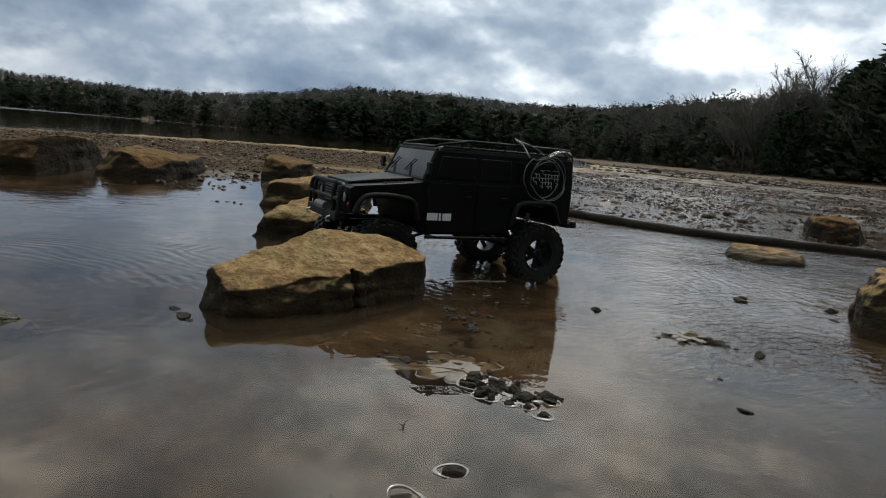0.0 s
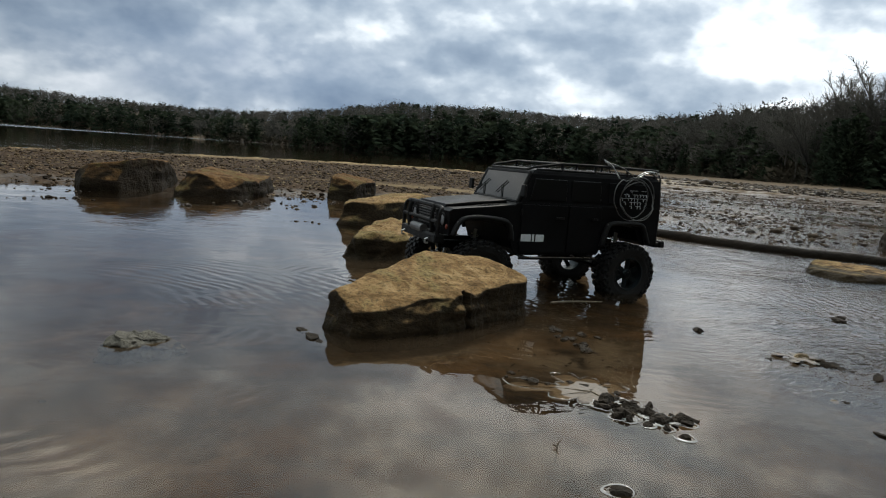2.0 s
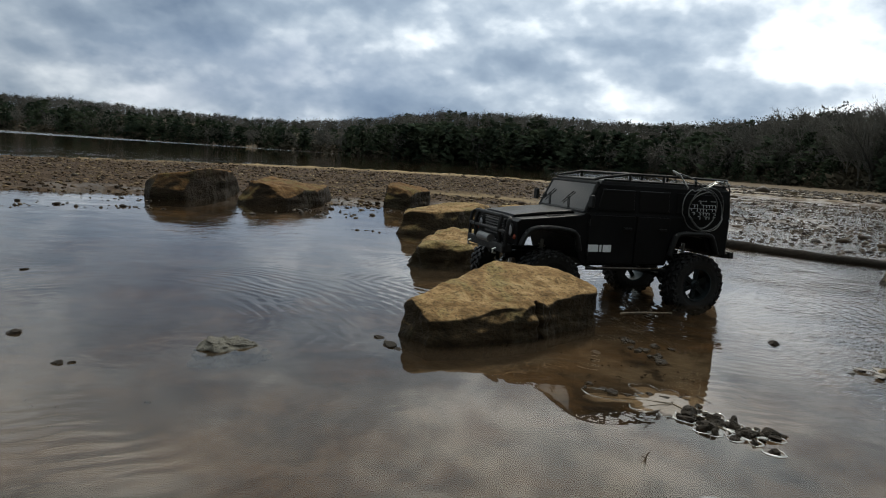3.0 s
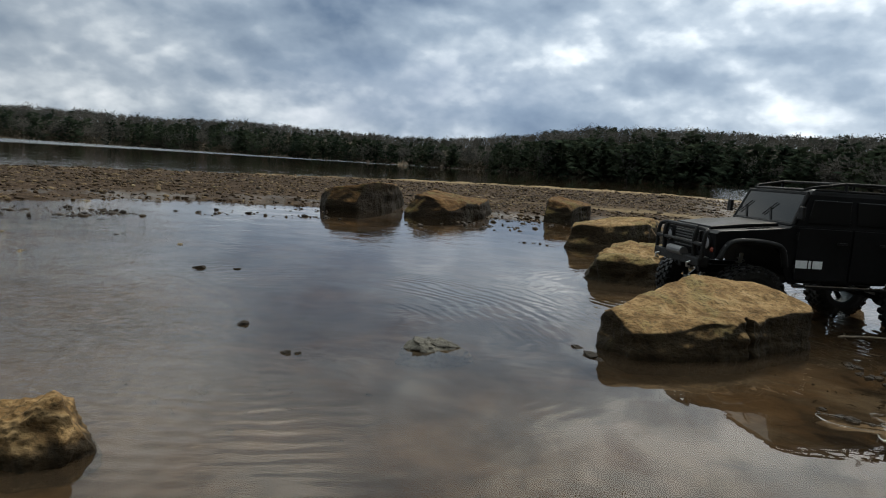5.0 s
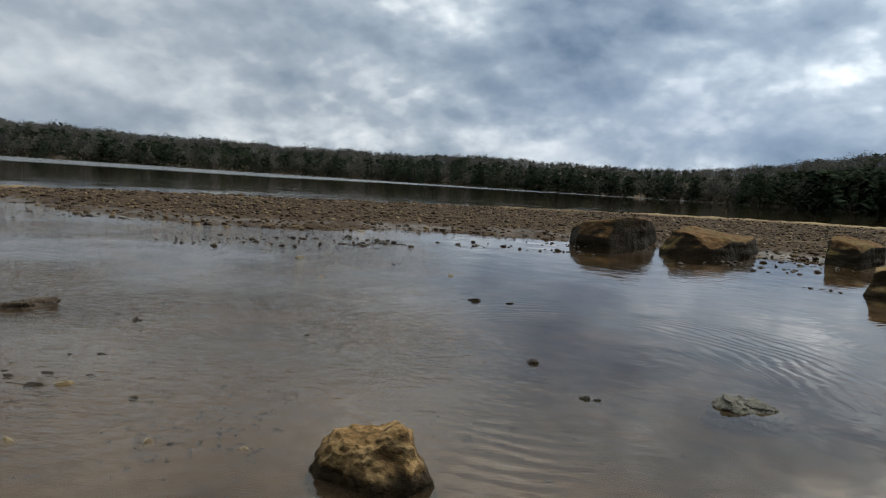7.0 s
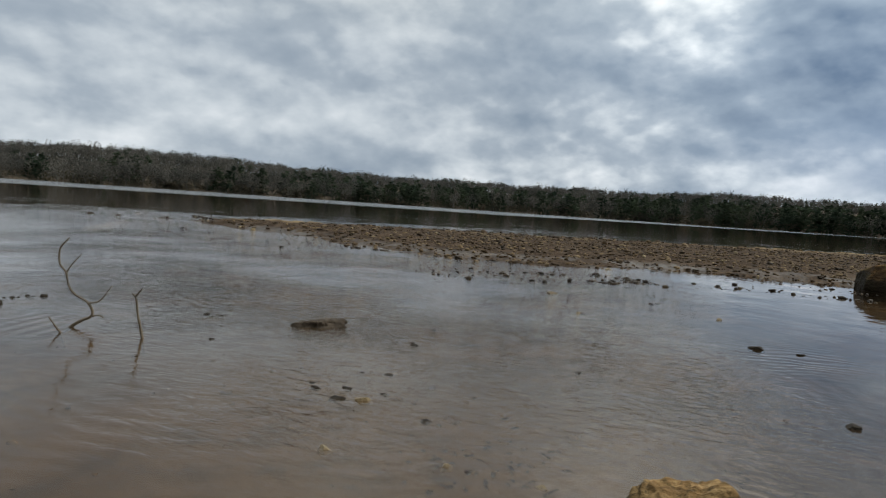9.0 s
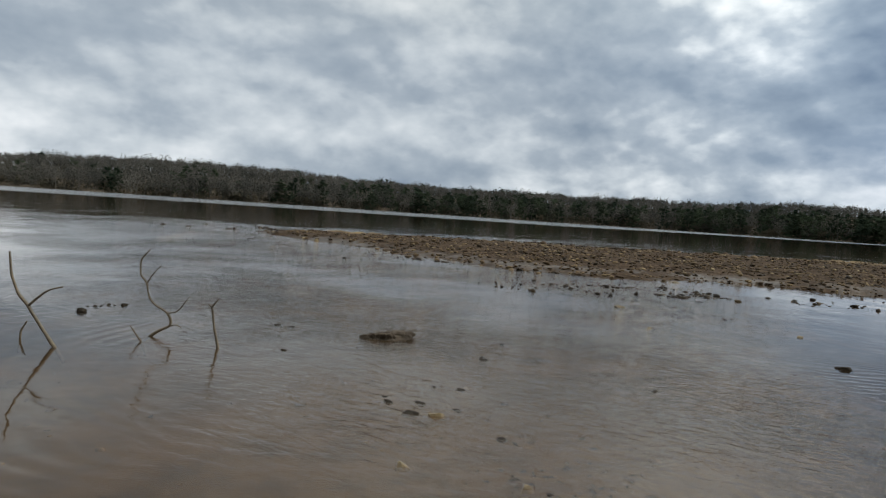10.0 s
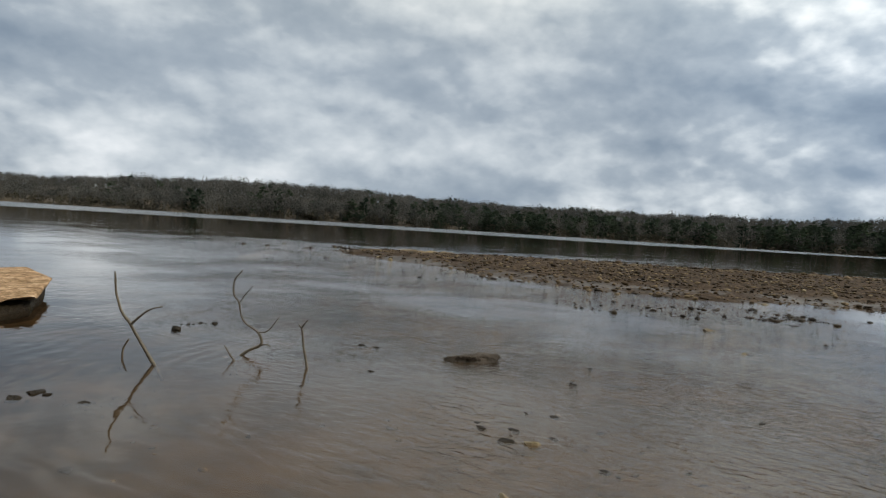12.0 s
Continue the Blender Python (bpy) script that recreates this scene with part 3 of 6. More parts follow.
def bare_tree(rng, limbs=8, branches=4, twigs=4, spray=0.0022):
    """A leafless tree one unit high: bent trunk, limbs, branches, twigs."""
    v, f = [], []
    pts = [np.array((0, 0, -0.02))]
    lean = rng.normal(0, 0.05, 2)
    for k in range(1, 5):
        pts.append(np.array((lean[0] * k / 4 + rng.normal(0, 0.012), lean[1] * k / 4 + rng.normal(0, 0.012), 0.2 * k)))
    for k in range(4):
        limb(v, f, pts[k], pts[k + 1], 0.012 * (1 - k * 0.21), 0.012 * (1 - (k + 1) * 0.21), 4)
    for _ in range(limbs):
        h = rng.uniform(0.25, 0.8)
        k = min(3, int(h / 0.2))
        p = pts[k] + (pts[k + 1] - pts[k]) * (h / 0.2 - k)
        t, rise = rng.uniform(0, 2 * math.pi), rng.uniform(0.5, 1.5)
        d = np.array((math.cos(t), math.sin(t), rise))
        d /= np.linalg.norm(d)
        long = rng.uniform(0.22, 0.42) * (1.15 - 0.5 * h)
        q = p + d * long * 0.5
        d2 = d + np.array((0, 0, 0.4)) + rng.normal(0, 0.15, 3)
        e = q + d2 / np.linalg.norm(d2) * long * 0.5
        limb(v, f, p, q, 0.0065, 0.0045)
        limb(v, f, q, e, 0.0045, 0.002)
        for _ in range(branches):
            s = rng.uniform(0.25, 1.0)
            b0 = p + (q - p) * min(1, s * 2) if s < 0.5 else q + (e - q) * (2 * s - 1)
            bd = d + rng.normal(0, 0.55, 3) + np.array((0, 0, 0.35))
            b1 = b0 + bd / np.linalg.norm(bd) * rng.uniform(0.07, 0.16)
            limb(v, f, b0, b1, 0.0025, 0.0012)
            for _ in range(twigs):
                c0 = b0 + (b1 - b0) * rng.uniform(0.3, 1)
                cd = bd / np.linalg.norm(bd) + rng.normal(0, 0.5, 3)
                c1 = c0 + cd * rng.uniform(0.03, 0.08)
                side = np.cross(cd, rng.normal(0, 1, 3))
                side = side / (np.linalg.norm(side) + 1e-9) * spray
                i = len(v)
                v.extend((c0 - side, c0 + side, c1))
                f.append((i, i + 1, i + 2))
    return np.array(v), np.array(f)


def crowned_tree(rng, limbs=5, sprays=150, long=(0.04, 0.075), wide_spray=0.35):
    """A leafless tree one unit high with a broad rounded crown of fine twigs. Sprays: long and their width as a share of that."""
    v, f = [], []
    fork = rng.uniform(0.14, 0.28)
    limb(v, f, (0, 0, -0.02), (rng.normal(0, 0.015), rng.normal(0, 0.015), fork), 0.013, 0.010, 4)
    wide, tall = rng.uniform(0.28, 0.38), rng.uniform(0.40, 0.48)
    lumps = [(np.array((math.cos(t) * wide * 0.45 * q, math.sin(t) * wide * 0.45 * q, 0.50 + rng.normal(0, 0.10))), rng.uniform(0.55, 0.8)) for t, q in zip(rng.uniform(0, 6.28, 5), rng.uniform(0.3, 1.2, 5))]
    root = np.array((0, 0, fork))
    ends = []
    for k in range(limbs):
        c, s = lumps[k % len(lumps)]
        d = rng.normal(0, 1, 3)
        d[2] = abs(d[2]) + 0.2
        d /= np.linalg.norm(d)
        e = c + d * np.array((wide, wide, tall)) * s * 0.9
        q = root + (e - root) * 0.5 + np.array((0, 0, -0.03)) + rng.normal(0, 0.02, 3)
        limb(v, f, root - np.array((0, 0, rng.uniform(0, 0.1))), q, 0.007, 0.0045)
        limb(v, f, q, e, 0.0045, 0.0015)
        ends.append((q, e))
    for k in range(sprays):
        if k % 3 == 0 and limbs > 6:
            # twigs that follow a limb
            q, e = ends[k % len(ends)]
            p = q + (e - q) * rng.uniform(0.1, 1.05) + rng.normal(0, 0.02, 3)
            d = (e - q) / (np.linalg.norm(e - q) + 1e-9)
        else:
            c, s = lumps[k % len(lumps)]
            d = rng.normal(0, 1, 3)
            d[2] = d[2] * 0.8 + 0.35
            d /= np.linalg.norm(d)
            p = c + d * np.array((wide, wide, tall)) * s * rng.uniform(0.25, 1.0) ** 0.6
        p[2] = min(p[2], 0.97)
        w = d + rng.normal(0, 0.5, 3) + np.array((0, 0, 0.35))
        w = w / np.linalg.norm(w) * rng.uniform(*long)
        side = np.cross(w, rng.normal(0, 1, 3))
        side = side / (np.linalg.norm(side) + 1e-9) * np.linalg.norm(w) * wide_spray
        i = len(v)
        v.extend((p - w * 0.6 - side, p - w * 0.6 + side, p + w * 0.4))
        f.append((i, i + 1, i + 2))
    return np.array(v), np.array(f)


def cedar_tree(rng, sprays=230, fat=None, blunt=0.75, size=(0.022, 0.05)):
    """An evergreen one unit high: trunk and ragged tiers of needle sprays."""
    v, f = [], []
    limb(v, f, (0, 0, -0.02), (0, 0, 0.93), 0.009, 0.002, 3)
    fat = fat or rng.uniform(0.17, 0.27)
    lean = rng.normal(0, 0.02, 2)
    gaps = rng.uniform(0, 6.28, 3)
    for _ in range(sprays):
        h = 0.03 + 0.95 * rng.uniform(0, 1) ** 1.2
        t = rng.uniform(0, 2 * math.pi)
        ragged = 0.78 + 0.13 * math.sin(h * 23 + t * 2 + gaps[0]) + 0.13 * math.sin(h * 11 - t * 3 + gaps[1])
        reach = fat * (1 - h ** 1.6) ** blunt * ragged + 0.012
        d = np.array((math.cos(t), math.sin(t), rng.uniform(-0.2, 0.5)))
        c = np.array((lean[0] * h, lean[1] * h, h)) + d * reach * rng.uniform(0.35, 1.0)
        w = rng.uniform(*size)
        side = np.cross(d, rng.normal(0, 1, 3))
        side /= np.linalg.norm(side) + 1e-9
        i = len(v)
        v.extend((c - side * w * 0.7, c + side * w * 0.7, c + d * w * 1.5, c - d * w * 0.6 + np.array((0, 0, -w * 0.5))))
        f.extend(((i, i + 1, i + 2), (i, i + 3, i + 1)))
    return np.array(v), np.array(f)


def thicket(rng, sprays=70):
    """A low rounded tangle of undergrowth, one unit high."""
    v, f = [], []
    for k in range(5):
        a = rng.uniform(0, 6.28)
        limb(v, f, (0, 0, -0.02), (0.35 * math.cos(a), 0.35 * math.sin(a), rng.uniform(0.6, 0.95)), 0.012, 0.004)
    for _ in range(sprays):
        d = rng.normal(0, 1, 3)
        d[2] = abs(d[2])
        d /= np.linalg.norm(d)
        p = d * np.array((0.55, 0.55, 0.9)) * rng.uniform(0.2, 1.0) ** 0.5
        w = (d + rng.normal(0, 0.6, 3) + np.array((0, 0, 0.4))) * rng.uniform(0.06, 0.14)
        side = np.cross(w, rng.normal(0, 1, 3))
        side = side / (np.linalg.norm(side) + 1e-9) * np.linalg.norm(w) * 0.35
        i = len(v)
        v.extend((p - w * 0.5 - side, p - w * 0.5 + side, p + w * 0.5))
        f.append((i, i + 1, i + 2))
    return np.array(v), np.array(f)


def plant(name, kinds, spots, material, label):
    """All trees of one sort as one mesh of scattered stuff. Spots: x, y, height, spread, turn, tint."""
    vs, fs, tints, base = [], [], [], 0
    for i, (x, y, high, wide, turn, tint) in enumerate(spots):
        v, f = kinds[i % len(kinds)]
        c, s = math.cos(turn), math.sin(turn)
        z = float(ground_height(np.array([x]), np.array([y]))[0][0])
        w = np.stack([(v[:, 0] * c - v[:, 1] * s) * high * wide + x, (v[:, 0] * s + v[:, 1] * c) * high * wide + y, v[:, 2] * high + z - 0.1], -1)
        vs.append(w)
        fs.append(f + base)
        tints.append(np.full(len(v), tint))
        base += len(v)
    ob = mesh_np(name, np.concatenate(vs), np.concatenate(fs), material, False, {"tint": np.concatenate(tints)})
    tagged(ob, label, "trees", kind="stuff")


def make_woods():
    rng = np.random.default_rng(4)
    bare = [crowned_tree(rng) for _ in range(9)]
    fine = [bare_tree(rng, 15, 9, 8, 0.0020) for _ in range(5)] + [crowned_tree(rng, 18, 1200, (0.02, 0.05), 0.06) for _ in range(3)]
    cedar = [cedar_tree(rng, 95, size=(0.035, 0.07)) for _ in range(6)]
    dense = [cedar_tree(rng, 620, rng.uniform(0.24, 0.34), 0.6, (0.018, 0.04)) for _ in range(5)]
    shrub = [thicket(rng) for _ in range(5)]
    far_bare, far_cedar, near_bare, near_cedar, brush = [], [], [], [], []
    crown_az = [-46, -40, -36, -31, -27, -22, -18, -14, -9]
    crown_h = [15.5, 15.5, 15.5, 15.8, 15.2, 13.2, 13.4, 12.0, 9.5]
    az = -23.0
    while az < 112:
        sr = float(shore_radius(np.array([az]))[0])
        # dark cedars stand in groves along the water, bare woods rise behind them
        grove = 0.62 + 0.25 * math.sin(az * 0.21 + 0.6) + 0.25 * math.sin(az * 0.9) + float(np.interp(az, [-10, 30, 52, 70, 100], [0.35, 0.35, 0.1, -0.25, -0.4]))
        for row in range(9):
            a = radians(az + rng.uniform(-0.25, 0.25))
            r = sr + 3 + row * 9.5 + rng.uniform(-3, 4)
            ever = rng.uniform() < (0.80 if row < 3 else 0.16) * np.clip(grove, 0.12, 1.0) * (0.25 if az > 88 else 1.0)
            px, py = -math.sin(a) * r, math.cos(a) * r
            crest = math.tan(radians(float(np.interp(az, CREST_AZ, CREST_EL)) + 0.10 + 0.07 * math.sin(az * 1.7) + 0.06 * math.sin(az * 0.63 + 2))) * r + 0.22
            most = crest - float(ground_height(np.array([px]), np.array([py]))[0][0])
            share = rng.uniform(0.90, 1.07) if row > 5 else rng.uniform(0.80, 0.95) if row > 2 else rng.uniform(0.50, 0.78)
            h = min(max(most * share * (0.85 if ever and row > 2 else 1.0), 3.0), 15.0)
            spot = (px, py, h, rng.uniform(1.3, 1.9) if ever else rng.uniform(1.0, 1.35), rng.uniform(0, 6.28), rng.uniform(0, 1))
            (far_cedar if ever else far_bare).append(spot)
        for _ in range(4):
            a, r = radians(az + rng.uniform(-0.2, 0.2)), sr + 1 + 70 * rng.uniform(0, 1) ** 1.6
            brush.append((-math.sin(a) * r, math.cos(a) * r, rng.uniform(1.8, 4.0), rng.uniform(1.3, 2.0), rng.uniform(0, 6.28), rng.uniform(0, 1)))
        az += 0.36
    az = -46.0
    while az < -7:
        sr = float(shore_radius(np.array([az]))[0])
        high = float(np.interp(az, crown_az, crown_h))
        for _ in range(9):
            a, r = radians(az + rng.uniform(-0.5, 0.5)), sr + rng.uniform(-1, 22)
            brush.append((-math.sin(a) * r, math.cos(a) * r, rng.uniform(2.0, 4.5), rng.uniform(0.9, 1.5), rng.uniform(0, 6.28), rng.uniform(0, 1)))
        for row in range(7):
            a = radians(az + rng.uniform(-0.6, 0.6))
            r = sr + 1 + row * rng.uniform(3, 5)
            ever = rng.uniform() < 0.42 - 0.05 * row or (az < -30 and rng.uniform() < 0.55)
            h = high * rng.uniform(0.72, 1.0) * (rng.uniform(0.45, 0.8) if ever and az > -30 else 1.0)
            # paler end of the tint range: the sun's veil painted into these trees
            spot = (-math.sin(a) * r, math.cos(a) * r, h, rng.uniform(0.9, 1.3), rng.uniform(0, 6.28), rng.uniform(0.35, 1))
            (near_cedar if ever else near_bare).append(spot)
        az += 0.8
    # unseen rows behind the camera, added to block light from the rear sky
    for az in np.arange(115, 312, 1.9):
        sr = float(shore_radius(np.array([(az + 180) % 360 - 180]))[0])
        for row in range(3):
            a, r = radians(az + rng.uniform(-0.8, 0.8)), sr + 2 + row * 4
            spot = (-math.sin(a) * r, math.cos(a) * r, rng.uniform(10, 14), 1.3, rng.uniform(0, 6.28), rng.uniform(0, 1))
            (far_cedar if rng.uniform() < 0.5 else far_bare).append(spot)
    plant("far_woods", bare, far_bare, M_BARE, "leafless grey-brown winter woods along the far shore, haze-tinted, with added unseen rows behind")
    plant("far_cedars", cedar, far_cedar, M_CEDAR, "dark green cedars among the far shore woods and the added unseen rows behind")
    plant("far_brush", shrub, brush, M_BRUSH, "tangled brown undergrowth at the foot of the woods")
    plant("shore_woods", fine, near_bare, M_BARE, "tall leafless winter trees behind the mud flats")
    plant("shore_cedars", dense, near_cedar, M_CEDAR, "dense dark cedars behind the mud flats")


make_woods()


# ---- boulders ----
def star_radius(poly, cx, cy, t):
    """How far a star-shaped outline lies from its middle in the direction t."""
    dx, dy = math.cos(t), math.sin(t)
    best = 0.0
    for (ax, ay), (bx, by) in zip(poly, poly[1:] + poly[:1]):
        ex, ey = bx - ax, by - ay
        den = dx * ey - dy * ex
        if abs(den) < 1e-9:
            continue
        d = ((ax - cx) * ey - (ay - cy) * ex) / den
        k = ((ax - cx) * dy - (ay - cy) * dx) / den
        if d > 0 and -1e-6 <= k <= 1 + 1e-6:
            best = max(best, d)
    return best


def boulder(name, poly, high, label, tilt=(0.0, 0.0), seed=1, around=120, up=26, rough=0.010, undercut=0.0, group="", material=None, sink=0.05, soft=0.10, crack=None, taper=0.05, bumpy=0.12, chips=16, cut=(0.84, 0.97)):
    """A split sandstone block: an outline at the waterline, steep sides broken along flat planes, and a tilted, pitted top."""
    rng = random.Random(seed * 13 + 1)
    cx, cy = sum(p[0] for p in poly) / len(poly), sum(p[1] for p in poly) / len(poly)
    size = sum(math.hypot(p[0] - cx, p[1] - cy) for p in poly) / len(poly)
    rad = [star_radius(poly, cx, cy, 2 * math.pi * k / around) for k in range(around)]
    off = Vector((seed * 7.3, seed * 3.1, seed * 1.7))

    def top_at(x, y):
        n = noise.fractal(Vector((x, y, 0)) / size * 1.3 + off, 1.0, 2.0, 3)
        return max(0.14 * high, high + tilt[0] * (x - cx) + tilt[1] * (y - cy) + bumpy * high * n)

    pts = []
    cap = up // 2 + 6
    for j in range(up + cap):
        for k in range(around):
            t = 2 * math.pi * k / around
            if j < up:
                s = j / (up - 1)
                dry = max(0.0, (-sink + (high + sink) * s) / high)
                shrink = 1.0 - taper * dry - undercut * (1 - s) * 0.3
                edge = max(0.0, (s - (1 - soft)) / soft)
                shrink -= 0.05 * edge * edge
                lift = 1 - 0.05 * edge * edge
            else:
                s, lift = 1.0, 1.0 - 0.03 * max(0.0, 1 - (j - up) / 3)
                shrink = (0.95 - taper) * (1 - (j - up + 1) / (cap + 0.0)) + 0.002
            x, y = cx + rad[k] * shrink * math.cos(t), cy + rad[k] * shrink * math.sin(t)
            top = top_at(x, y)
            pts.append(Vector((x, y, -sink + (top * lift + sink) * s if j < up else top * lift)))
    # break the corners and the rim along flat planes
    middle = Vector((cx, cy, high * 0.2))
    for c in range(chips):
        t, e = rng.uniform(0, 2 * math.pi), rng.uniform(0.12, 0.95)
        n = Vector((math.cos(t) * math.cos(e), math.sin(t) * math.cos(e), math.sin(e)))
        reach = max((p - middle).dot(n) for p in pts) * rng.uniform(*cut)
        for p in pts:
            over = (p - middle).dot(n) - reach
            if over > 0:
                p -= n * over * 0.93
    verts, faces = [], []
    for i, p in enumerate(pts):
        j, t = i // around, 2 * math.pi * (i % around) / around
        q = p / size * 2.2 + off
        lump = noise.fractal(q * 1.1, 1.0, 2.0, 3)
        grit = noise.ridged_multi_fractal(q * 2.4, 0.9, 2.1, 3, 0.9, 1.6) - 1.0
        ledge = noise.noise(Vector((q.x * 0.5, q.y * 0.5, p.z / size * 9 + off.z)))
        out = (p - middle).normalized()
        steep = 1.0 if j < up else 0.75
        p = p + out * rough * (0.55 * lump + 0.34 * grit * steep + (0.45 * ledge if j < up else 0.0))
        if crack:
            away = abs((t - crack + math.pi) % (2 * math.pi) - math.pi) + 0.05 * ledge
            if away < 0.10 and j < up + 2:
                p = p - Vector((math.cos(t), math.sin(t), 0)) * 0.016 * (1 - away / 0.10)
        verts.append(p)
    for j in range(up + cap - 1):
        for k in range(around):
            m = (k + 1) % around
            faces.append((j * around + k, j * around + m, (j + 1) * around + m, (j + 1) * around + k))
    faces.append(tuple((up + cap - 1) * around + k for k in range(around)))
    faces.append(tuple(around - 1 - k for k in range(around)))
    ob = link_mesh(name, verts, faces, material or M_ROCK, True)
    return tagged(ob, label, "driftwood" if name == "driftwood" else "rock", group)


M_FLAKE = principled("grey_stone", (0.10, 0.092, 0.075), 0.8, grain=120, vary=0.6, bump=0.005, spec=0.2)
ROW = "stones of the stepping row"
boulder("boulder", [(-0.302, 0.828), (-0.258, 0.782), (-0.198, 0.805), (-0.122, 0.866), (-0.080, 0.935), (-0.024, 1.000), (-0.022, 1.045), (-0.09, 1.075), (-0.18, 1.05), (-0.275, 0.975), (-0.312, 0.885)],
        0.064, "large flat-topped tan sandstone boulder with a split wet flank, shade painted in", (-0.125, 0.225), 3, 220, 48, 0.0095, group=ROW, crack=-0.70, chips=10, soft=0.08, taper=0.03)
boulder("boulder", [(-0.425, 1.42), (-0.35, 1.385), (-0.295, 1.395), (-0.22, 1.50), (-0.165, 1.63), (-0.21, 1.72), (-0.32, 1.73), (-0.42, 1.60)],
        0.060, "mossy tan sandstone boulder with wet sides painted dark for shade", (0.0, 0.05), 5, 150, 30, 0.016, group=ROW, taper=0.10, soft=0.16, bumpy=0.22, chips=12)
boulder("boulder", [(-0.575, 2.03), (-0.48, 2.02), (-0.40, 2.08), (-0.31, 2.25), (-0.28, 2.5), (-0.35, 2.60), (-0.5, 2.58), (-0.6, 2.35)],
        0.085, "blocky tan sandstone boulder with a streaked wet flank, shade painted in", (0.06, 0.0), 8, 150, 30, 0.017, group=ROW, taper=0.08, soft=0.12, bumpy=0.18, chips=12)
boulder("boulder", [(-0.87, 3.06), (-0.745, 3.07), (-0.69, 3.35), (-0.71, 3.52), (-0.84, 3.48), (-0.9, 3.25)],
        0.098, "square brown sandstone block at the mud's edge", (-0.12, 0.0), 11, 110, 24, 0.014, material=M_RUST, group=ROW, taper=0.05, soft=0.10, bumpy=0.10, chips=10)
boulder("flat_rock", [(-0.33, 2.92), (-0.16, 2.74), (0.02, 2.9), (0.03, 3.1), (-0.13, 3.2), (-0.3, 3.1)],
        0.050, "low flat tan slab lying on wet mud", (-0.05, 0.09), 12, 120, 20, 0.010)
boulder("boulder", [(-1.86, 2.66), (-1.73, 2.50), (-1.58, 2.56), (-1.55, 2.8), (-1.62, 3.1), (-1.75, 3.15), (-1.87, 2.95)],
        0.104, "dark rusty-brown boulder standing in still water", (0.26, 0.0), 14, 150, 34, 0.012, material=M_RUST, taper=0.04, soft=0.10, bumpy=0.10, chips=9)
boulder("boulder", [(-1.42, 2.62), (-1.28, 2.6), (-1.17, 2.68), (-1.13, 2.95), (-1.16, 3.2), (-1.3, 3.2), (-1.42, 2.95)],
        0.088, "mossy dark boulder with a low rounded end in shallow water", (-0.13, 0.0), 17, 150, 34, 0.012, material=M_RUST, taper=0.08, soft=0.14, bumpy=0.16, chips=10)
boulder("small_rock", [(-0.685, 0.228), (-0.650, 0.217), (-0.612, 0.226), (-0.586, 0.252), (-0.588, 0.285), (-0.605, 0.306), (-0.655, 0.305), (-0.690, 0.262)],
        0.034, "small knobbly yellow-brown rock at the water's edge", (0.10, 0.12), 21, 150, 34, 0.0065, soft=0.30, taper=0.26, bumpy=0.32, chips=18, undercut=0.5, material=M_KNOB)
boulder("boulder", [(0.755, 1.21), (0.675, 1.04), (0.71, 0.97), (0.82, 0.95), (0.95, 1.05), (0.95, 1.2), (0.85, 1.27)],
        0.085, "tan boulder in the shallows with a wet side, shade painted in", (0.0, 0.05), 23, 120, 26, 0.014, taper=0.14, soft=0.25, bumpy=0.2)
boulder("boulder", [(1.45, 2.69), (1.51, 2.55), (1.62, 2.55), (1.74, 2.74), (1.66, 2.9), (1.52, 2.86)],
        0.080, "mossy brown boulder on the mud beyond the log", (0.0, 0.0), 27, 100, 22, 0.014, material=M_RUST, taper=0.28, soft=0.4)
boulder("flat_rock", [(0.77, 1.8), (0.83, 1.71), (0.95, 1.73), (1.05, 1.89), (0.95, 1.98), (0.83, 1.93)],
        0.020, "pale flat stone with a wet glinting rim", (0.0, 0.05), 29, 110, 20, 0.014, taper=0.08, soft=0.15, bumpy=0.3, chips=8)
boulder("flat_rock", [(-1.80, -0.53), (-1.885, -0.475), (-2.20, -0.53), (-2.5, -0.66), (-2.3, -0.9), (-1.85, -0.75)],
        0.017, "dark wet ledge of sandstone under a pale slab", (-0.01, 0.0), 33, 160, 24, 0.010, undercut=0.3, chips=6, soft=0.2, taper=0.05, material=M_RUST)
boulder("flat_rock", [(-1.79, -0.545), (-1.875, -0.462), (-2.20, -0.515), (-2.5, -0.65), (-2.3, -0.91), (-1.84, -0.76)],
        0.034, "broad pale tan sandstone slab on a darker ledge", (-0.01, 0.0), 34, 160, 18, 0.007, undercut=0.9, chips=3, soft=0.3, taper=0.01, sink=-0.0165, material=M_PALE)
boulder("flat_rock", [(-0.525, 0.668), (-0.505, 0.655), (-0.455, 0.690), (-0.440, 0.715), (-0.475, 0.722), (-0.515, 0.700)],
        0.006, "thin grey flake of stone awash in the shallows", (-0.20, 0.10), 35, 130, 20, 0.013, sink=0.02, taper=0.25, soft=0.2, chips=22, bumpy=0.5, material=M_FLAKE)
boulder("driftwood", [(-1.432, 0.205), (-1.40, 0.20), (-1.375, 0.255), (-1.385, 0.305), (-1.41, 0.300), (-1.43, 0.245)],
        0.008, "sodden flat chunk of dark driftwood in shallow water", (0.10, 0.12), 37, 130, 20, 0.015, material=M_SODDEN, sink=0.03, taper=0.3, soft=0.2, chips=22, bumpy=0.5)


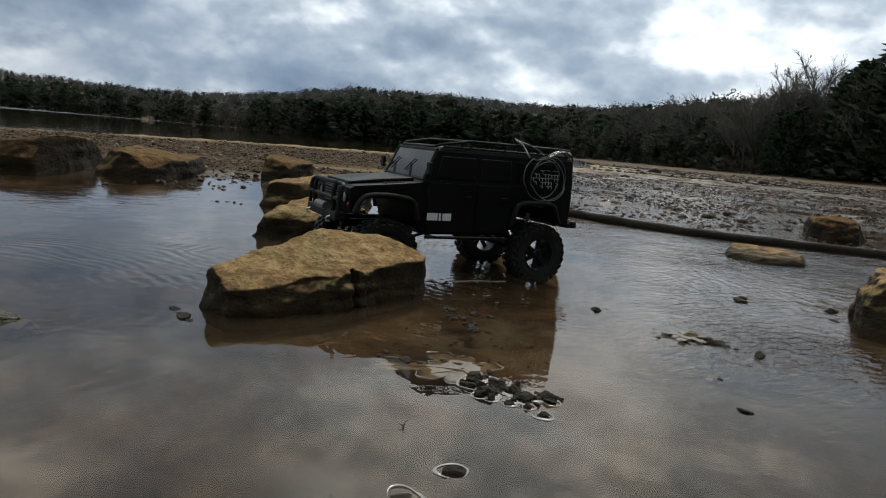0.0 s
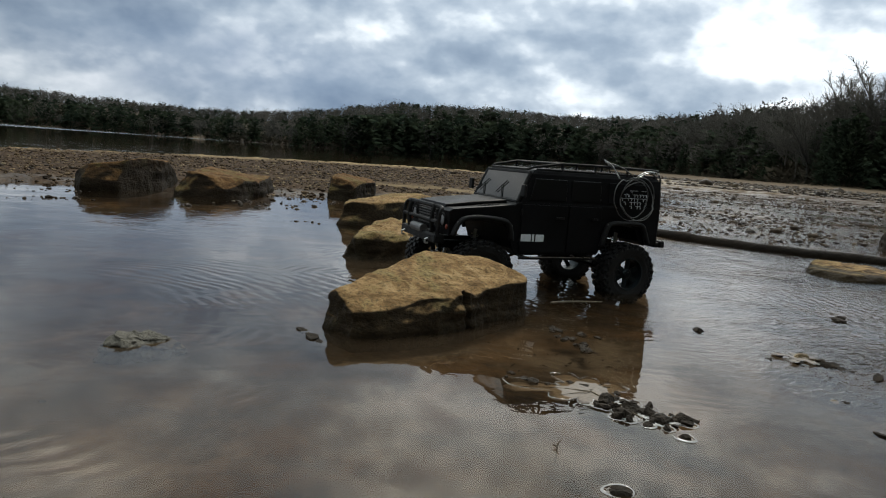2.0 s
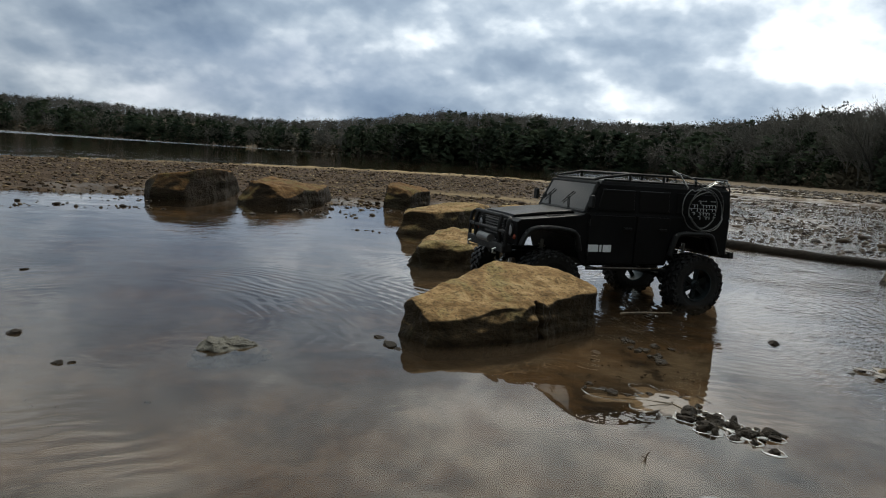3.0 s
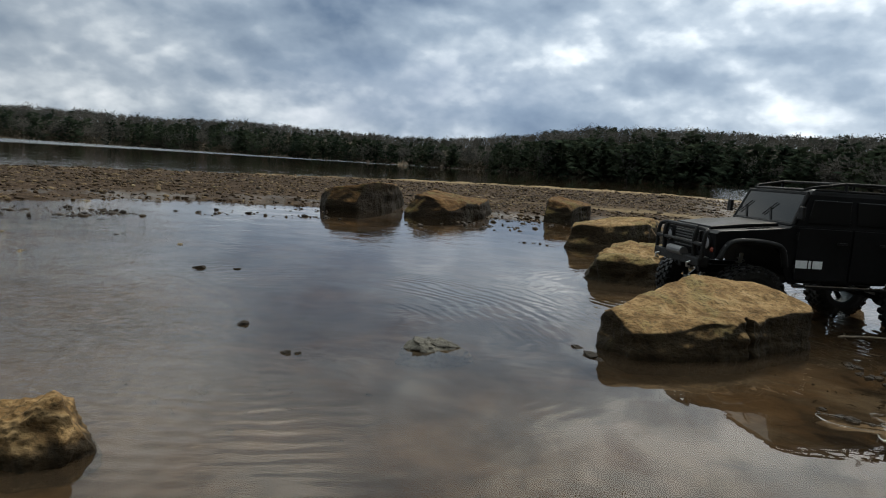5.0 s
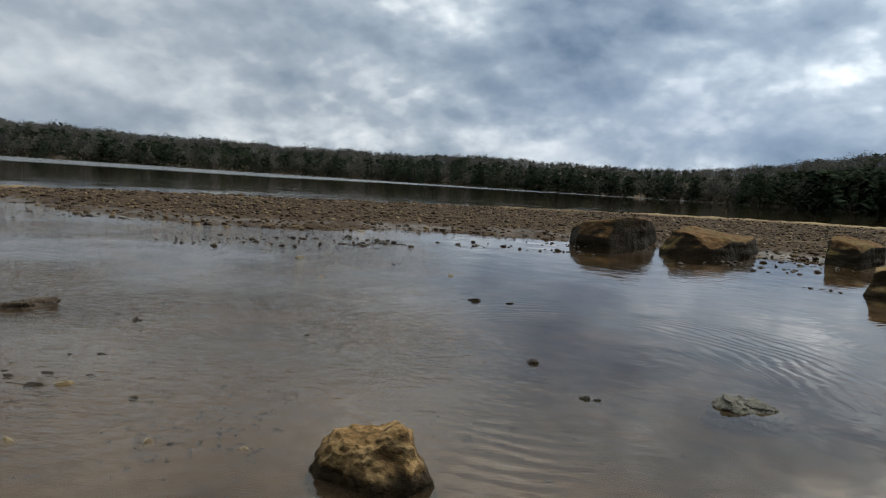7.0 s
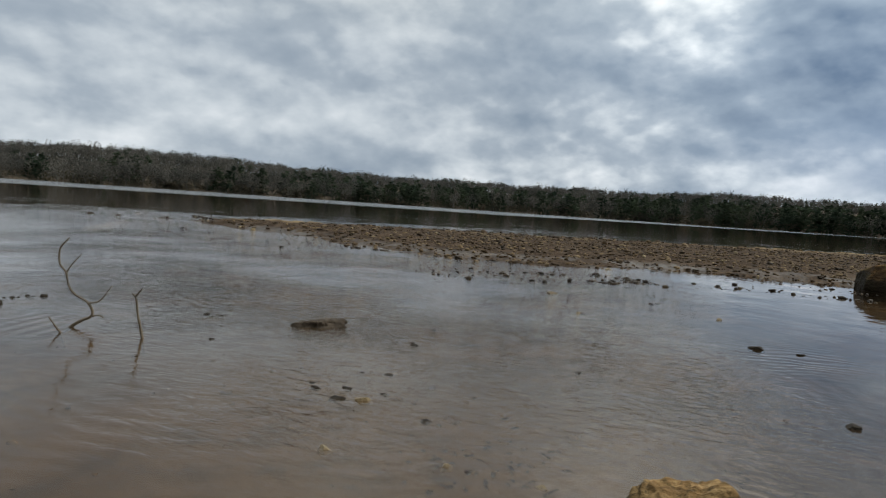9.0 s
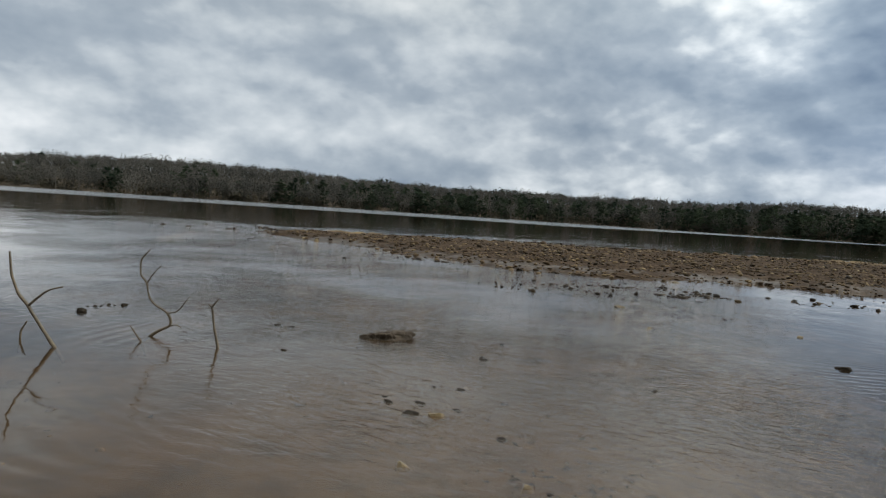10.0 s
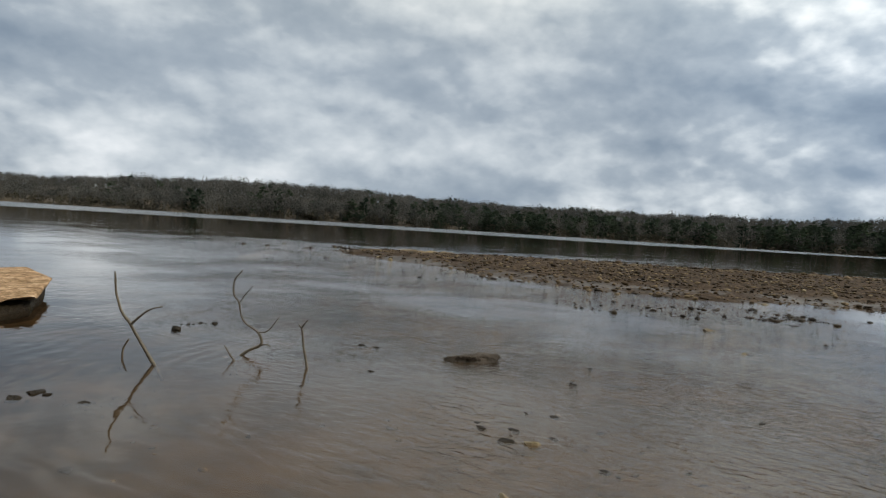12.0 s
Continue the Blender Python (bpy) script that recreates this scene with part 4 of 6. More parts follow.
# ---- loose stones in the shallows ----
def stone(at, size, seed, material=None, flat=0.6):
    bm = bmesh.new()
    bmesh.ops.create_icosphere(bm, subdivisions=3, radius=1.0)
    off = Vector((seed * 5.7, seed * 2.3, 0.4))
    dice = random.Random(int(seed * 1000))
    breaks = [(Vector((dice.gauss(0, 1), dice.gauss(0, 1), dice.gauss(0, 0.8))).normalized(), dice.uniform(0.45, 0.85)) for _ in range(9)]
    for v in bm.verts:
        d = v.co.normalized()
        v.co = d * (1.1 + 0.35 * noise.fractal(d * 1.3 + off, 0.9, 2.0, 4))
        # broken along flat planes
        for n, reach in breaks:
            over = v.co.dot(n) - reach
            if over > 0:
                v.co -= n * over * 0.95
        v.co = Vector((v.co.x * size * (1.0 + 0.4 * math.sin(seed)), v.co.y * size, v.co.z * size * flat))
    bm.normal_update()
    me = bpy.data.meshes.new("pebble")
    bm.to_mesh(me)
    bm.free()
    me.materials.append(material or M_DARKSTONE)
    ob = new("pebble", me)
    ob.matrix_world = pose(at[0], at[1], at[2], 0, 0, seed * 67 % 360)
    return ob


M_DARKSTONE = principled("wet_dark_stone", (0.026, 0.020, 0.014), 0.85, grain=110, vary=0.6, bump=0.005, spec=0.15)
M_PALESTONE = principled("yellow_stone", (0.15, 0.105, 0.048), 0.75, grain=110, vary=0.5, bump=0.004)
LOOSE = "loose stones in the shallows"
for x, y, size, pale in [(0.548, 1.185, 0.017, 0), (0.245, 1.005, 0.014, 0), (0.053, 0.915, 0.010, 0), (0.049, 0.829, 0.010, 0), (0.075, 0.905, 0.006, 0),
                         (0.31, 0.622, 0.009, 0), (-0.62, 0.569, 0.010, 0), (-0.744, 0.646, 0.013, 0), (-1.077, 0.954, 0.014, 0), (-1.454, 0.868, 0.010, 1), (-0.803, 0.165, 0.010, 1),
                         (-0.871, 0.083, 0.009, 1), (-1.23, 0.35, 0.007, 0), (-1.753, 1.03, 0.015, 1), (-1.86, 1.42, 0.012, 0), (-1.332, 1.177, 0.012, 1), (-0.909, 0.203, 0.008, 0),
                         (-0.787, 0.176, 0.006, 0), (-1.005, 0.143, 0.009, 0), (-1.039, 0.169, 0.007, 0), (-0.993, 0.171, 0.012, 1), (-1.007, 0.199, 0.007, 0), (-1.073, 0.138, 0.005, 0), (-1.101, 0.212, 0.004, 0), (-1.081, 0.241, 0.006, 0), (-1.245, 0.356, 0.006, 0), (-1.335, 0.441, 0.005, 0), (-0.742, 0.216, 0.007, 1), (-1.53, 0.10, 0.010, 0), (-1.68, -0.217, 0.016, 0),
                         (-1.739, -0.209, 0.007, 0), (-1.735, -0.196, 0.010, 0), (-1.739, -0.188, 0.006, 0), (-1.755, -0.176, 0.009, 0), (-1.75, -0.165, 0.006, 0), (-1.755, -0.148, 0.013, 0), (-1.514, 0.12, 0.009, 0), (-1.332, 0.071, 0.008, 0), (-1.236, -0.336, 0.011, 0), (-1.228, -0.322, 0.008, 0), (-1.023, 0.990, 0.008, 0), (-1.028, 0.498, 0.008, 0), (-1.45, 0.872, 0.008, 0), (-1.551, 1.196, 0.009, 0), (-1.56, 1.225, 0.007, 0), (-1.212, -0.353, 0.011, 0), (-1.19, -0.278, 0.010, 0), (-1.056, 0.136, 0.008, 0),
                         (0.300, 0.874, 0.008, 0), (0.326, 0.900, 0.008, 0), (0.338, 0.868, 0.011, 0), (0.362, 0.914, 0.010, 0), (0.352, 0.890, 0.016, 1), (0.374, 0.886, 0.012, 0), (0.388, 0.856, 0.010, 0), (0.311, 0.719, 0.006, 1), (0.322, 0.715, 0.005, 0), (0.565, 1.213, 0.012, 0), (0.380, 0.868, 0.015, 0), (0.396, 0.848, 0.009, 0), (0.416, 0.826, 0.014, 0), (0.366, 0.868, 0.009, 0), (-0.611, 0.574, 0.008, 0),
                         (-0.305, 0.772, 0.013, 0), (-0.325, 0.80, 0.010, 0), (-0.29, 0.757, 0.008, 0), (0.70, 1.16, 0.015, 0), (0.66, 1.08, 0.010, 0), (-0.95, 2.35, 0.016, 0), (-1.05, 2.45, 0.02, 0)]:
    tagged(stone((x, y, -0.001), size * 0.85, x * 11 + y * 7, M_PALESTONE if pale else M_DARKSTONE, 0.52 if size > 0.013 else 0.42),
           "small yellow-brown stone breaking the water" if pale else "small dark wet stone breaking the water", "pebble", LOOSE)


# ---- gravel of the bar and the drowned fringe ----
def make_gravel():
    rng = np.random.default_rng(9)
    bm = bmesh.new()
    bmesh.ops.create_icosphere(bm, subdivisions=1, radius=1.0)
    base = np.array([v.co[:] for v in bm.verts])
    tri = np.array([[v.index for v in f.verts] for f in bm.faces])
    bm.free()
    n = 170000
    # more stones where the camera passes nearest
    r = 1.6 + 9.0 * rng.uniform(0, 1, n) ** 1.5
    a = np.radians(rng.uniform(-62, 100, n))
    x, y = -np.sin(a) * r - 0.2, np.cos(a) * r
    z, bar, kf = ground_height(x, y)
    clump = vnoise(x, y, 2.2, 31) + 0.5 * vnoise(x, y, 7.0, 32)
    luck = rng.uniform(0, 1, n)
    dry = step(0.9, -0.6, x)
    on_bar = (bar > -0.05) & (luck < (0.19 + 0.27 * dry) * np.clip(1 + (0.7 + 1.6 * (1 - dry)) * clump, 0, 3))
    knot = vnoise(x, y, 5.0, 33) + 0.4 * clump
    fringe = (bar > -0.75) & (bar <= -0.05) & (knot > 0.36 - 0.45 * (bar + 0.05)) & (luck < 0.55)
    keep = (on_bar | fringe) & ~(signed(x, y, [(-0.9, 3.0), (-0.68, 3.0), (-0.65, 3.6), (-0.92, 3.6)]) > 0)
    keep &= np.cumsum(keep) < 40000
    x, y, z, bar, r = x[keep], y[keep], z[keep], bar[keep], r[keep]
    # clods over the mud flats further out
    fr, fa = 8 + 26 * rng.uniform(0, 1, 16000) ** 1.2, np.radians(rng.uniform(-50, -4, 16000))
    fx, fy = -np.sin(fa) * fr, np.cos(fa) * fr
    fz, fb, _ = ground_height(fx, fy)
    ok = (fb > 0) & (vnoise(fx * 0.3, fy, 0.8, 35) > -0.05) & (fz > -0.02)
    x, y, z, bar, r = (np.concatenate(p) for p in ((x, fx[ok]), (y, fy[ok]), (z, fz[ok]), (bar, fb[ok]), (r, fr[ok])))
    # knots of clods in the water off the rocks
    for kx, ky, wide, many in [(-1.546, 2.112, 0.05, 16), (-1.80, 2.36, 0.06, 10), (-1.69, 2.43, 0.04, 9), (-1.155, 2.267, 0.04, 7), (-0.92, 2.51, 0.09, 26), (-0.96, 2.9, 0.12, 30), (-0.72, 2.03, 0.04, 5), (-0.64, 2.03, 0.03, 4),
                               (-1.07, 2.57, 0.07, 14), (-2.2, 0.943, 0.06, 14), (-2.23, 1.19, 0.08, 22), (-2.0, 1.152, 0.03, 7), (-2.18, 1.44, 0.10, 26), (-2.03, 1.6, 0.05, 12), (-1.93, 1.61, 0.03, 6), (-1.85, 1.86, 0.05, 14), (-1.8, 2.0, 0.05, 14)]:
        qx, qy = kx + rng.normal(0, wide, many), ky + rng.normal(0, wide * 0.8, many)
        x, y, z = np.concatenate([x, qx]), np.concatenate([y, qy]), np.concatenate([z, np.full(many, -0.001)])
        bar, r = np.concatenate([bar, np.full(many, -0.3)]), np.concatenate([r, np.hypot(qx, qy)])
    # scattered small stones on the drowned mud close by
    sx, sy = rng.uniform(-1.9, 1.1, 9000), rng.uniform(-0.3, 1.6, 9000)
    spot = vnoise(sx, sy, 1.8, 41) + 0.6 * vnoise(sx, sy, 6.0, 42) + 0.5 * step(0.8, 0.2, np.hypot(sx + 0.85, sy - 0.05))
    sel = (spot > 0.62) & (rng.uniform(0, 1, 9000) < 0.12)
    sx, sy = sx[sel], sy[sel]
    sz = ground_height(sx, sy)[0]
    x, y, z = np.concatenate([x, sx]), np.concatenate([y, sy]), np.concatenate([z, sz])
    bar, r = np.concatenate([bar, np.full(len(sx), 1.0)]), np.concatenate([r, np.full(len(sx), -3.0)])
    m = len(x)
    size = (0.0036 + 0.0095 * rng.uniform(0, 1, m) ** 2.6) * (0.70 + 0.09 * r)
    big = rng.uniform(0, 1, m) < 0.012
    size[big] *= 2.3
    size *= 1 + 1.3 * step(9, 16, r)
    z = np.maximum(z, np.where((bar < -0.05) | (x > 0.2) & (bar < 30) & (r > 0), -0.002, -1.0)) + size * 0.15
    jit = base[None] * (1 + 0.34 * rng.normal(0, 1, (m, len(base), 1)).clip(-1.6, 1.6))
    jit = jit * size[:, None, None] * np.stack([rng.uniform(0.8, 1.5, m), rng.uniform(0.7, 1.2, m), rng.uniform(0.4, 0.8, m)], -1)[:, None]
    t = rng.uniform(0, 6.28, m)
    c, s = np.cos(t)[:, None], np.sin(t)[:, None]
    v = np.stack([jit[..., 0] * c - jit[..., 1] * s + x[:, None], jit[..., 0] * s + jit[..., 1] * c + y[:, None], jit[..., 2] + z[:, None]], -1).reshape(-1, 3)
    f = (tri[None] + (np.arange(m) * len(base))[:, None, None]).reshape(-1, 3)
    # all stones to the right take the wet tint with its painted shade
    wet = np.repeat(np.maximum(step(-0.3, 0.7, x), step(0.0, -0.1, bar)), len(base))
    ob = mesh_np("gravel", v, f, M_PEBBLE, False, {"wet": wet})
    tagged(ob, "wet brown gravel strewn over the bar and its drowned edge", "gravel", kind="stuff")


make_gravel()


# ---- log, twigs, leaf ----
def tube(bm, pts, radii, sides=8, cap=True):
    pts = [Vector(p) for p in pts]
    if not hasattr(radii, "__len__"):
        radii = [radii] * len(pts)
    rings, side = [], None
    for i, p in enumerate(pts):
        d = (pts[min(i + 1, len(pts) - 1)] - pts[max(i - 1, 0)]).normalized()
        if side is None:
            side = d.cross(Vector((0.13, 0.21, 0.97))).normalized() if abs(d.z) < 0.95 else d.cross(Vector((1, 0, 0))).normalized()
        side = (side - d * side.dot(d)).normalized()
        other = d.cross(side)
        rings.append([bm.verts.new(p + radii[i] * (math.cos(2 * math.pi * k / sides) * side + math.sin(2 * math.pi * k / sides) * other)) for k in range(sides)])
    for a, b in zip(rings, rings[1:]):
        for k in range(sides):
            m = (k + 1) % sides
            bm.faces.new((a[k], a[m], b[m], b[k]))
    if cap:
        bm.faces.new(rings[0][::-1])
        bm.faces.new(rings[-1])


def smooth_path(pts, n=6):
    """Points on a soft curve through the given ones."""
    pts = [Vector(p) for p in pts]
    out = []
    for i in range(len(pts) - 1):
        a, b, c, d = pts[max(i - 1, 0)], pts[i], pts[i + 1], pts[min(i + 2, len(pts) - 1)]
        for k in range(n):
            t = k / n
            out.append(0.5 * ((2 * b) + (c - a) * t + (2 * a - 5 * b + 4 * c - d) * t * t + (3 * b - a - 3 * c + d) * t ** 3))
    return out + [pts[-1]]


def make_log():
    bm = bmesh.new()
    pts = smooth_path([(0.31, 2.83, 0.018), (0.60, 2.53, 0.008), (0.90, 2.30, 0.006), (1.25, 2.19, 0.006), (1.8, 2.02, 0.008), (2.6, 1.7, 0.02)], 8)
    tube(bm, pts, [0.0165 + 0.004 * noise.noise(Vector((i * 0.4, 0, 0))) for i in range(len(pts))], 14)
    me = bpy.data.meshes.new("log")
    for v in bm.verts:
        v.co += 0.004 * noise.noise_vector(v.co * 14)
    bm.to_mesh(me)
    bm.free()
    me.materials.append(M_LOG)
    me.shade_smooth()
    tagged(new("log", me), "long dark waterlogged log lying at the mud's edge", "log")


make_log()


def twig(branches, label):
    """A forked stick standing in the shallows: stem and side branches as parts."""
    base = branches[0][1][0]
    ob = thing("twig", pose(*base), label, "stick", "dead twigs standing in the shallows")
    for name, pts, r in branches:
        bm = bmesh.new()
        way = smooth_path([Vector(p) - Vector(base) for p in pts], 5)
        way = [p + 0.0012 * noise.noise_vector(p * 60) for p in way]
        tube(bm, way, [0.74 * r * (1 - 0.55 * i / (len(way) - 1)) * (1 + 0.25 * noise.noise(p * 90)) for i, p in enumerate(way)], 7)
        part(name, bm, M_TWIG, ob, smooth=True)


twig([("stem", [(-1.372, -0.212, -0.02), (-1.384, -0.242, 0.028), (-1.391, -0.259, 0.054), (-1.396, -0.272, 0.074), (-1.399, -0.280, 0.099), (-1.400, -0.283, 0.126)], 0.0036),
      ("branch", [(-1.391, -0.259, 0.054), (-1.385, -0.243, 0.070), (-1.380, -0.233, 0.077), (-1.374, -0.217, 0.082)], 0.0024)], "tall forked dead twig leaning out of the water")
twig([("stem", [(-1.455, -0.125, -0.015), (-1.442, -0.094, 0.009), (-1.436, -0.081, 0.017), (-1.435, -0.079, 0.026), (-1.438, -0.085, 0.037), (-1.445, -0.099, 0.046), (-1.449, -0.109, 0.058), (-1.452, -0.114, 0.079), (-1.456, -0.122, 0.093), (-1.456, -0.123, 0.113), (-1.451, -0.112, 0.131)], 0.0032),
      ("branch", [(-1.452, -0.114, 0.079), (-1.449, -0.107, 0.092), (-1.443, -0.095, 0.108)], 0.0016),
      ("branch", [(-1.438, -0.085, 0.037), (-1.432, -0.072, 0.039), (-1.426, -0.061, 0.053), (-1.423, -0.054, 0.064)], 0.0017),
      ("branch", [(-1.436, -0.081, 0.017), (-1.431, -0.071, 0.020), (-1.428, -0.064, 0.016)], 0.0017)], "curved many-forked dead twig rising from the water")
twig([("stem", [(-1.350, -0.015, -0.02), (-1.353, -0.021, 0.015), (-1.356, -0.025, 0.035), (-1.357, -0.028, 0.055), (-1.359, -0.032, 0.062)], 0.0030),
      ("branch", [(-1.357, -0.028, 0.058), (-1.355, -0.024, 0.064), (-1.353, -0.020, 0.070)], 0.0019)], "pale upright twig with a short crook at the top")
twig([("stem", [(-1.402, -0.112, -0.02), (-1.405, -0.118, -0.002), (-1.408, -0.124, 0.008), (-1.412, -0.133, 0.022)], 0.0026)], "short broken twig poking out of the water")
twig([("stem", [(-1.445, -0.275, -0.02), (-1.445, -0.273, 0.008), (-1.442, -0.266, 0.025)], 0.0026)], "short bent twig poking out of the water")
twig([("stem", [(-0.020, 0.512, -0.012), (-0.019, 0.513, 0.002), (-0.016, 0.515, 0.006)], 0.0012), ("branch", [(-0.019, 0.513, 0.0015), (-0.023, 0.514, 0.003)], 0.0012)], "tiny twig tip breaking the still water")
twig([("stem", [(0.02, 1.06, 0.012), (0.06, 1.075, 0.014), (0.11, 1.10, 0.013)], 0.0030)], "short dark stick lying across the water behind the boulder")


def stone_edge(size, seed, n=36):
    """The line at which a loose stone meets the water."""
    a, b = size * (1.0 + 0.4 * math.sin(seed)) * 1.08, size * 1.08
    return [(2 * math.pi * k / n, (1 + 0.07 * math.sin(3 * 2 * math.pi * k / n + seed)) * a * b / math.hypot(b * math.cos(2 * math.pi * k / n), a * math.sin(2 * math.pi * k / n))) for k in range(n)]


def lobed_outline(lobes, neck, n=220):
    """Radius by direction of a leaf with long rounded lobes: (direction in degrees, length, half-width in degrees)."""
    out = []
    for k in range(n):
        t = 360 * k / n
        r = neck
        for d, long, wide in lobes:
            off = abs((t - d + 180) % 360 - 180) / wide
            if off < 1:
                r = max(r, neck + (long - neck) * (1 - off ** 2.8) ** 0.6)
        out.append((radians(t), r * (1 + 0.035 * math.sin(t * 0.31) + 0.03 * noise.noise(Vector((t * 0.09, long, 0))))))
    return out


def wet_rim(parent, outline, high=0.0016, reach=0.0045, z=0.0004):
    """The lip that the water draws up round a thing which breaks its surface, its glint painted in pale colour."""
    bm = bmesh.new()
    profile = [(0.35, high * 0.2), (0.5, high * 0.6), (0.7, high * 0.5), (1.0, 0.0)]
    def uneven(t, r):
        return min(1.0, max(0.08, 0.55 + 1.3 * noise.noise(Vector((r * math.cos(t) * 70, r * math.sin(t) * 70, high * 900)))))

    rings = [[bm.verts.new(((r + reach * 0.35 + reach * (o - 0.35) * uneven(t, r)) * math.cos(t), (r + reach * 0.35 + reach * (o - 0.35) * uneven(t, r)) * math.sin(t), z + h * uneven(t, r))) for t, r in outline] for o, h in profile]
    for a, b in zip(rings, rings[1:]):
        for k in range(len(outline)):
            m = (k + 1) % len(outline)
            bm.faces.new((a[k], b[k], b[m], a[m]))
    part("wet_rim", bm, M_LIP, parent, "lip of water with painted glint", smooth=True)


def oak_leaf(m, lobes, neck, label, stalk):
    """A sodden lobed leaf lying on the water, with a midrib and the lip of water round it."""
    ob = thing("oak_leaf", m, label, "leaf", "sodden oak leaves")
    outline = lobed_outline(lobes, neck)
    bm = bmesh.new()
    rings = []
    for j in range(7):
        s = j / 6
        rings.append([bm.verts.new((r * s * math.cos(t), r * s * math.sin(t), 0.0012 + 0.0018 * noise.noise(Vector((r * s * math.cos(t) * 60, r * s * math.sin(t) * 60, 0))) - 0.0016 * (r * s / 0.04) ** 2)) for t, r in outline])
    for a, b in zip(rings, rings[1:]):
        for k in range(len(outline)):
            q = (k + 1) % len(outline)
            bm.faces.new((a[k], b[k], b[q], a[q]))
    bmesh.ops.remove_doubles(bm, verts=bm.verts[:], dist=1e-6)
    bmesh.ops.solidify(bm, geom=bm.faces[:], thickness=0.0006)
    part("blade", bm, M_LEAF, ob, smooth=True)
    for d, long, _ in lobes[:2]:
        bm = bmesh.new()
        t = radians(d)
        tube(bm, [(long * 0.85 * k / 6 * math.cos(t), long * 0.85 * k / 6 * math.sin(t), 0.0016 - 0.0016 * (long * 0.85 * k / 6 / 0.04) ** 2) for k in range(7)], [0.0006 - 0.00006 * k for k in range(7)], 5)
        part("rib", bm, M_TWIG, ob, smooth=True)
    bm = bmesh.new()
    t = radians(stalk)
    tube(bm, [(long_ * math.cos(t), long_ * math.sin(t), 0.0018) for long_ in (0.0, neck, neck * 2, neck * 3)], 0.0008, 5)
    part("stalk", bm, M_TWIG, ob, smooth=True)
    wet_rim(ob, outline, 0.0012, 0.0028)


oak_leaf(pose(0.345, 0.882, 0.002, 0, 1.5, 15), [(20, 0.034, 16), (75, 0.026, 20), (140, 0.036, 18), (215, 0.030, 18), (290, 0.024, 20)], 0.010, "small yellowish oak leaf caught beside a stone", 340)
oak_leaf(pose(0.031, 0.664, 0.0, 0, 0, 0), [(172, 0.094, 15), (206, 0.050, 24), (116, 0.066, 20), (146, 0.040, 14), (84, 0.050, 19), (40, 0.050, 24), (262, 0.040, 30)], 0.024, "brown lobed oak leaf lying awash among pebbles", 302)
rngl = random.Random(12)
for k in range(46):
    u, w = rngl.uniform(0, 1), rngl.uniform(-1, 1)
    x, y = 0.035 + 0.075 * u + 0.016 * w, 0.635 - 0.045 * u + 0.020 * w
    size = rngl.uniform(0.0035, 0.0095)
    pebble = stone((x, y, 0.001), size, k * 3.7 + 1, flat=rngl.uniform(0.35, 0.8))
    if size > 0.0045:
        wet_rim(pebble, stone_edge(size, k * 3.7 + 1), 0.0014, 0.004, -0.0006)
    tagged(pebble, "small dark wet stone beside the sodden leaf", "pebble", "stones beside the leaf")
for k in range(40):
    u, w = rngl.uniform(0, 1), rngl.uniform(-1, 1)
    x, y = (-0.06 + 0.13 * u, 0.70 + 0.02 * w - 0.03 * u) if k < 14 else (0.01 + 0.045 * u, 0.93 - 0.10 * u + 0.03 * w)
    tagged(stone((x, y, -0.001), rngl.uniform(0.004, 0.007), k * 2.9 + 2, flat=0.45), "small dark wet stone beside the sodden leaf", "pebble", "stones beside the leaf")

# the lip of water round the nearest loose stones
for x, y, size in [(0.021, 0.446, 0.009), (-0.011, 0.404, 0.010), (0.102, 0.565, 0.008)]:
    pebble = stone((x, y, -0.0005), size * 0.85, x * 31 + y * 5, flat=0.5)
    wet_rim(pebble, stone_edge(size * 0.85, x * 31 + y * 5), 0.0016, 0.005, 0.0009)
    tagged(pebble, "small dark stone ringed by a lip of water with painted glint", "pebble", LOOSE)


# ---- sunken litter ----
def make_litter():
    """Rotten scraps of leaf and bark lying on the drowned mud."""
    rng = np.random.default_rng(15)
    v, f = [], []
    for cx, cy, wx, wy, many in [(-0.80, 0.19, 0.045, 0.04, 45), (-0.85, 0.22, 0.06, 0.05, 25), (-0.66, 0.41, 0.05, 0.03, 50), (0.05, 0.42, 0.08, 0.03, 40), (0.03, 0.80, 0.05, 0.06, 30), (-1.24, -0.28, 0.05, 0.04, 30)]:
        for _ in range(many):
            x, y = cx + rng.normal(0, wx), cy + rng.normal(0, wy)
            z = float(ground_height(np.array([x]), np.array([y]))[0][0]) + 0.0015
            t, long, wide = rng.uniform(0, 6.28), 0.0012 + 0.007 * rng.uniform(0, 1) ** 2.5, rng.uniform(0.0008, 0.0028)
            c, s = math.cos(t), math.sin(t)
            i = len(v)
            for a, b, h in ((-1, 0, 0), (-0.3, 1, 0.001), (0.6, 0.7, 0.002), (1, 0, 0), (0.4, -0.9, 0.0015), (-0.4, -0.8, 0), (0, 0, 0.0025)):
                a, b = a * long * rng.uniform(0.7, 1.2), b * wide * rng.uniform(0.6, 1.3)
                v.append((x + a * c - b * s, y + a * s + b * c, z + h))
            f.extend((i + k, i + (k + 1) % 6, i + 6) for k in range(6))
    ob = mesh_np("leaf_litter", v, f, M_LITTER)
    tagged(ob, "dark rotten scraps of leaf sunk on the mud", "leaf litter", kind="stuff")


M_LITTER = principled("rotten_leaf", (0.016, 0.012, 0.008), 0.9, grain=90, vary=0.6, bump=0.001, spec=0.1)
make_litter()


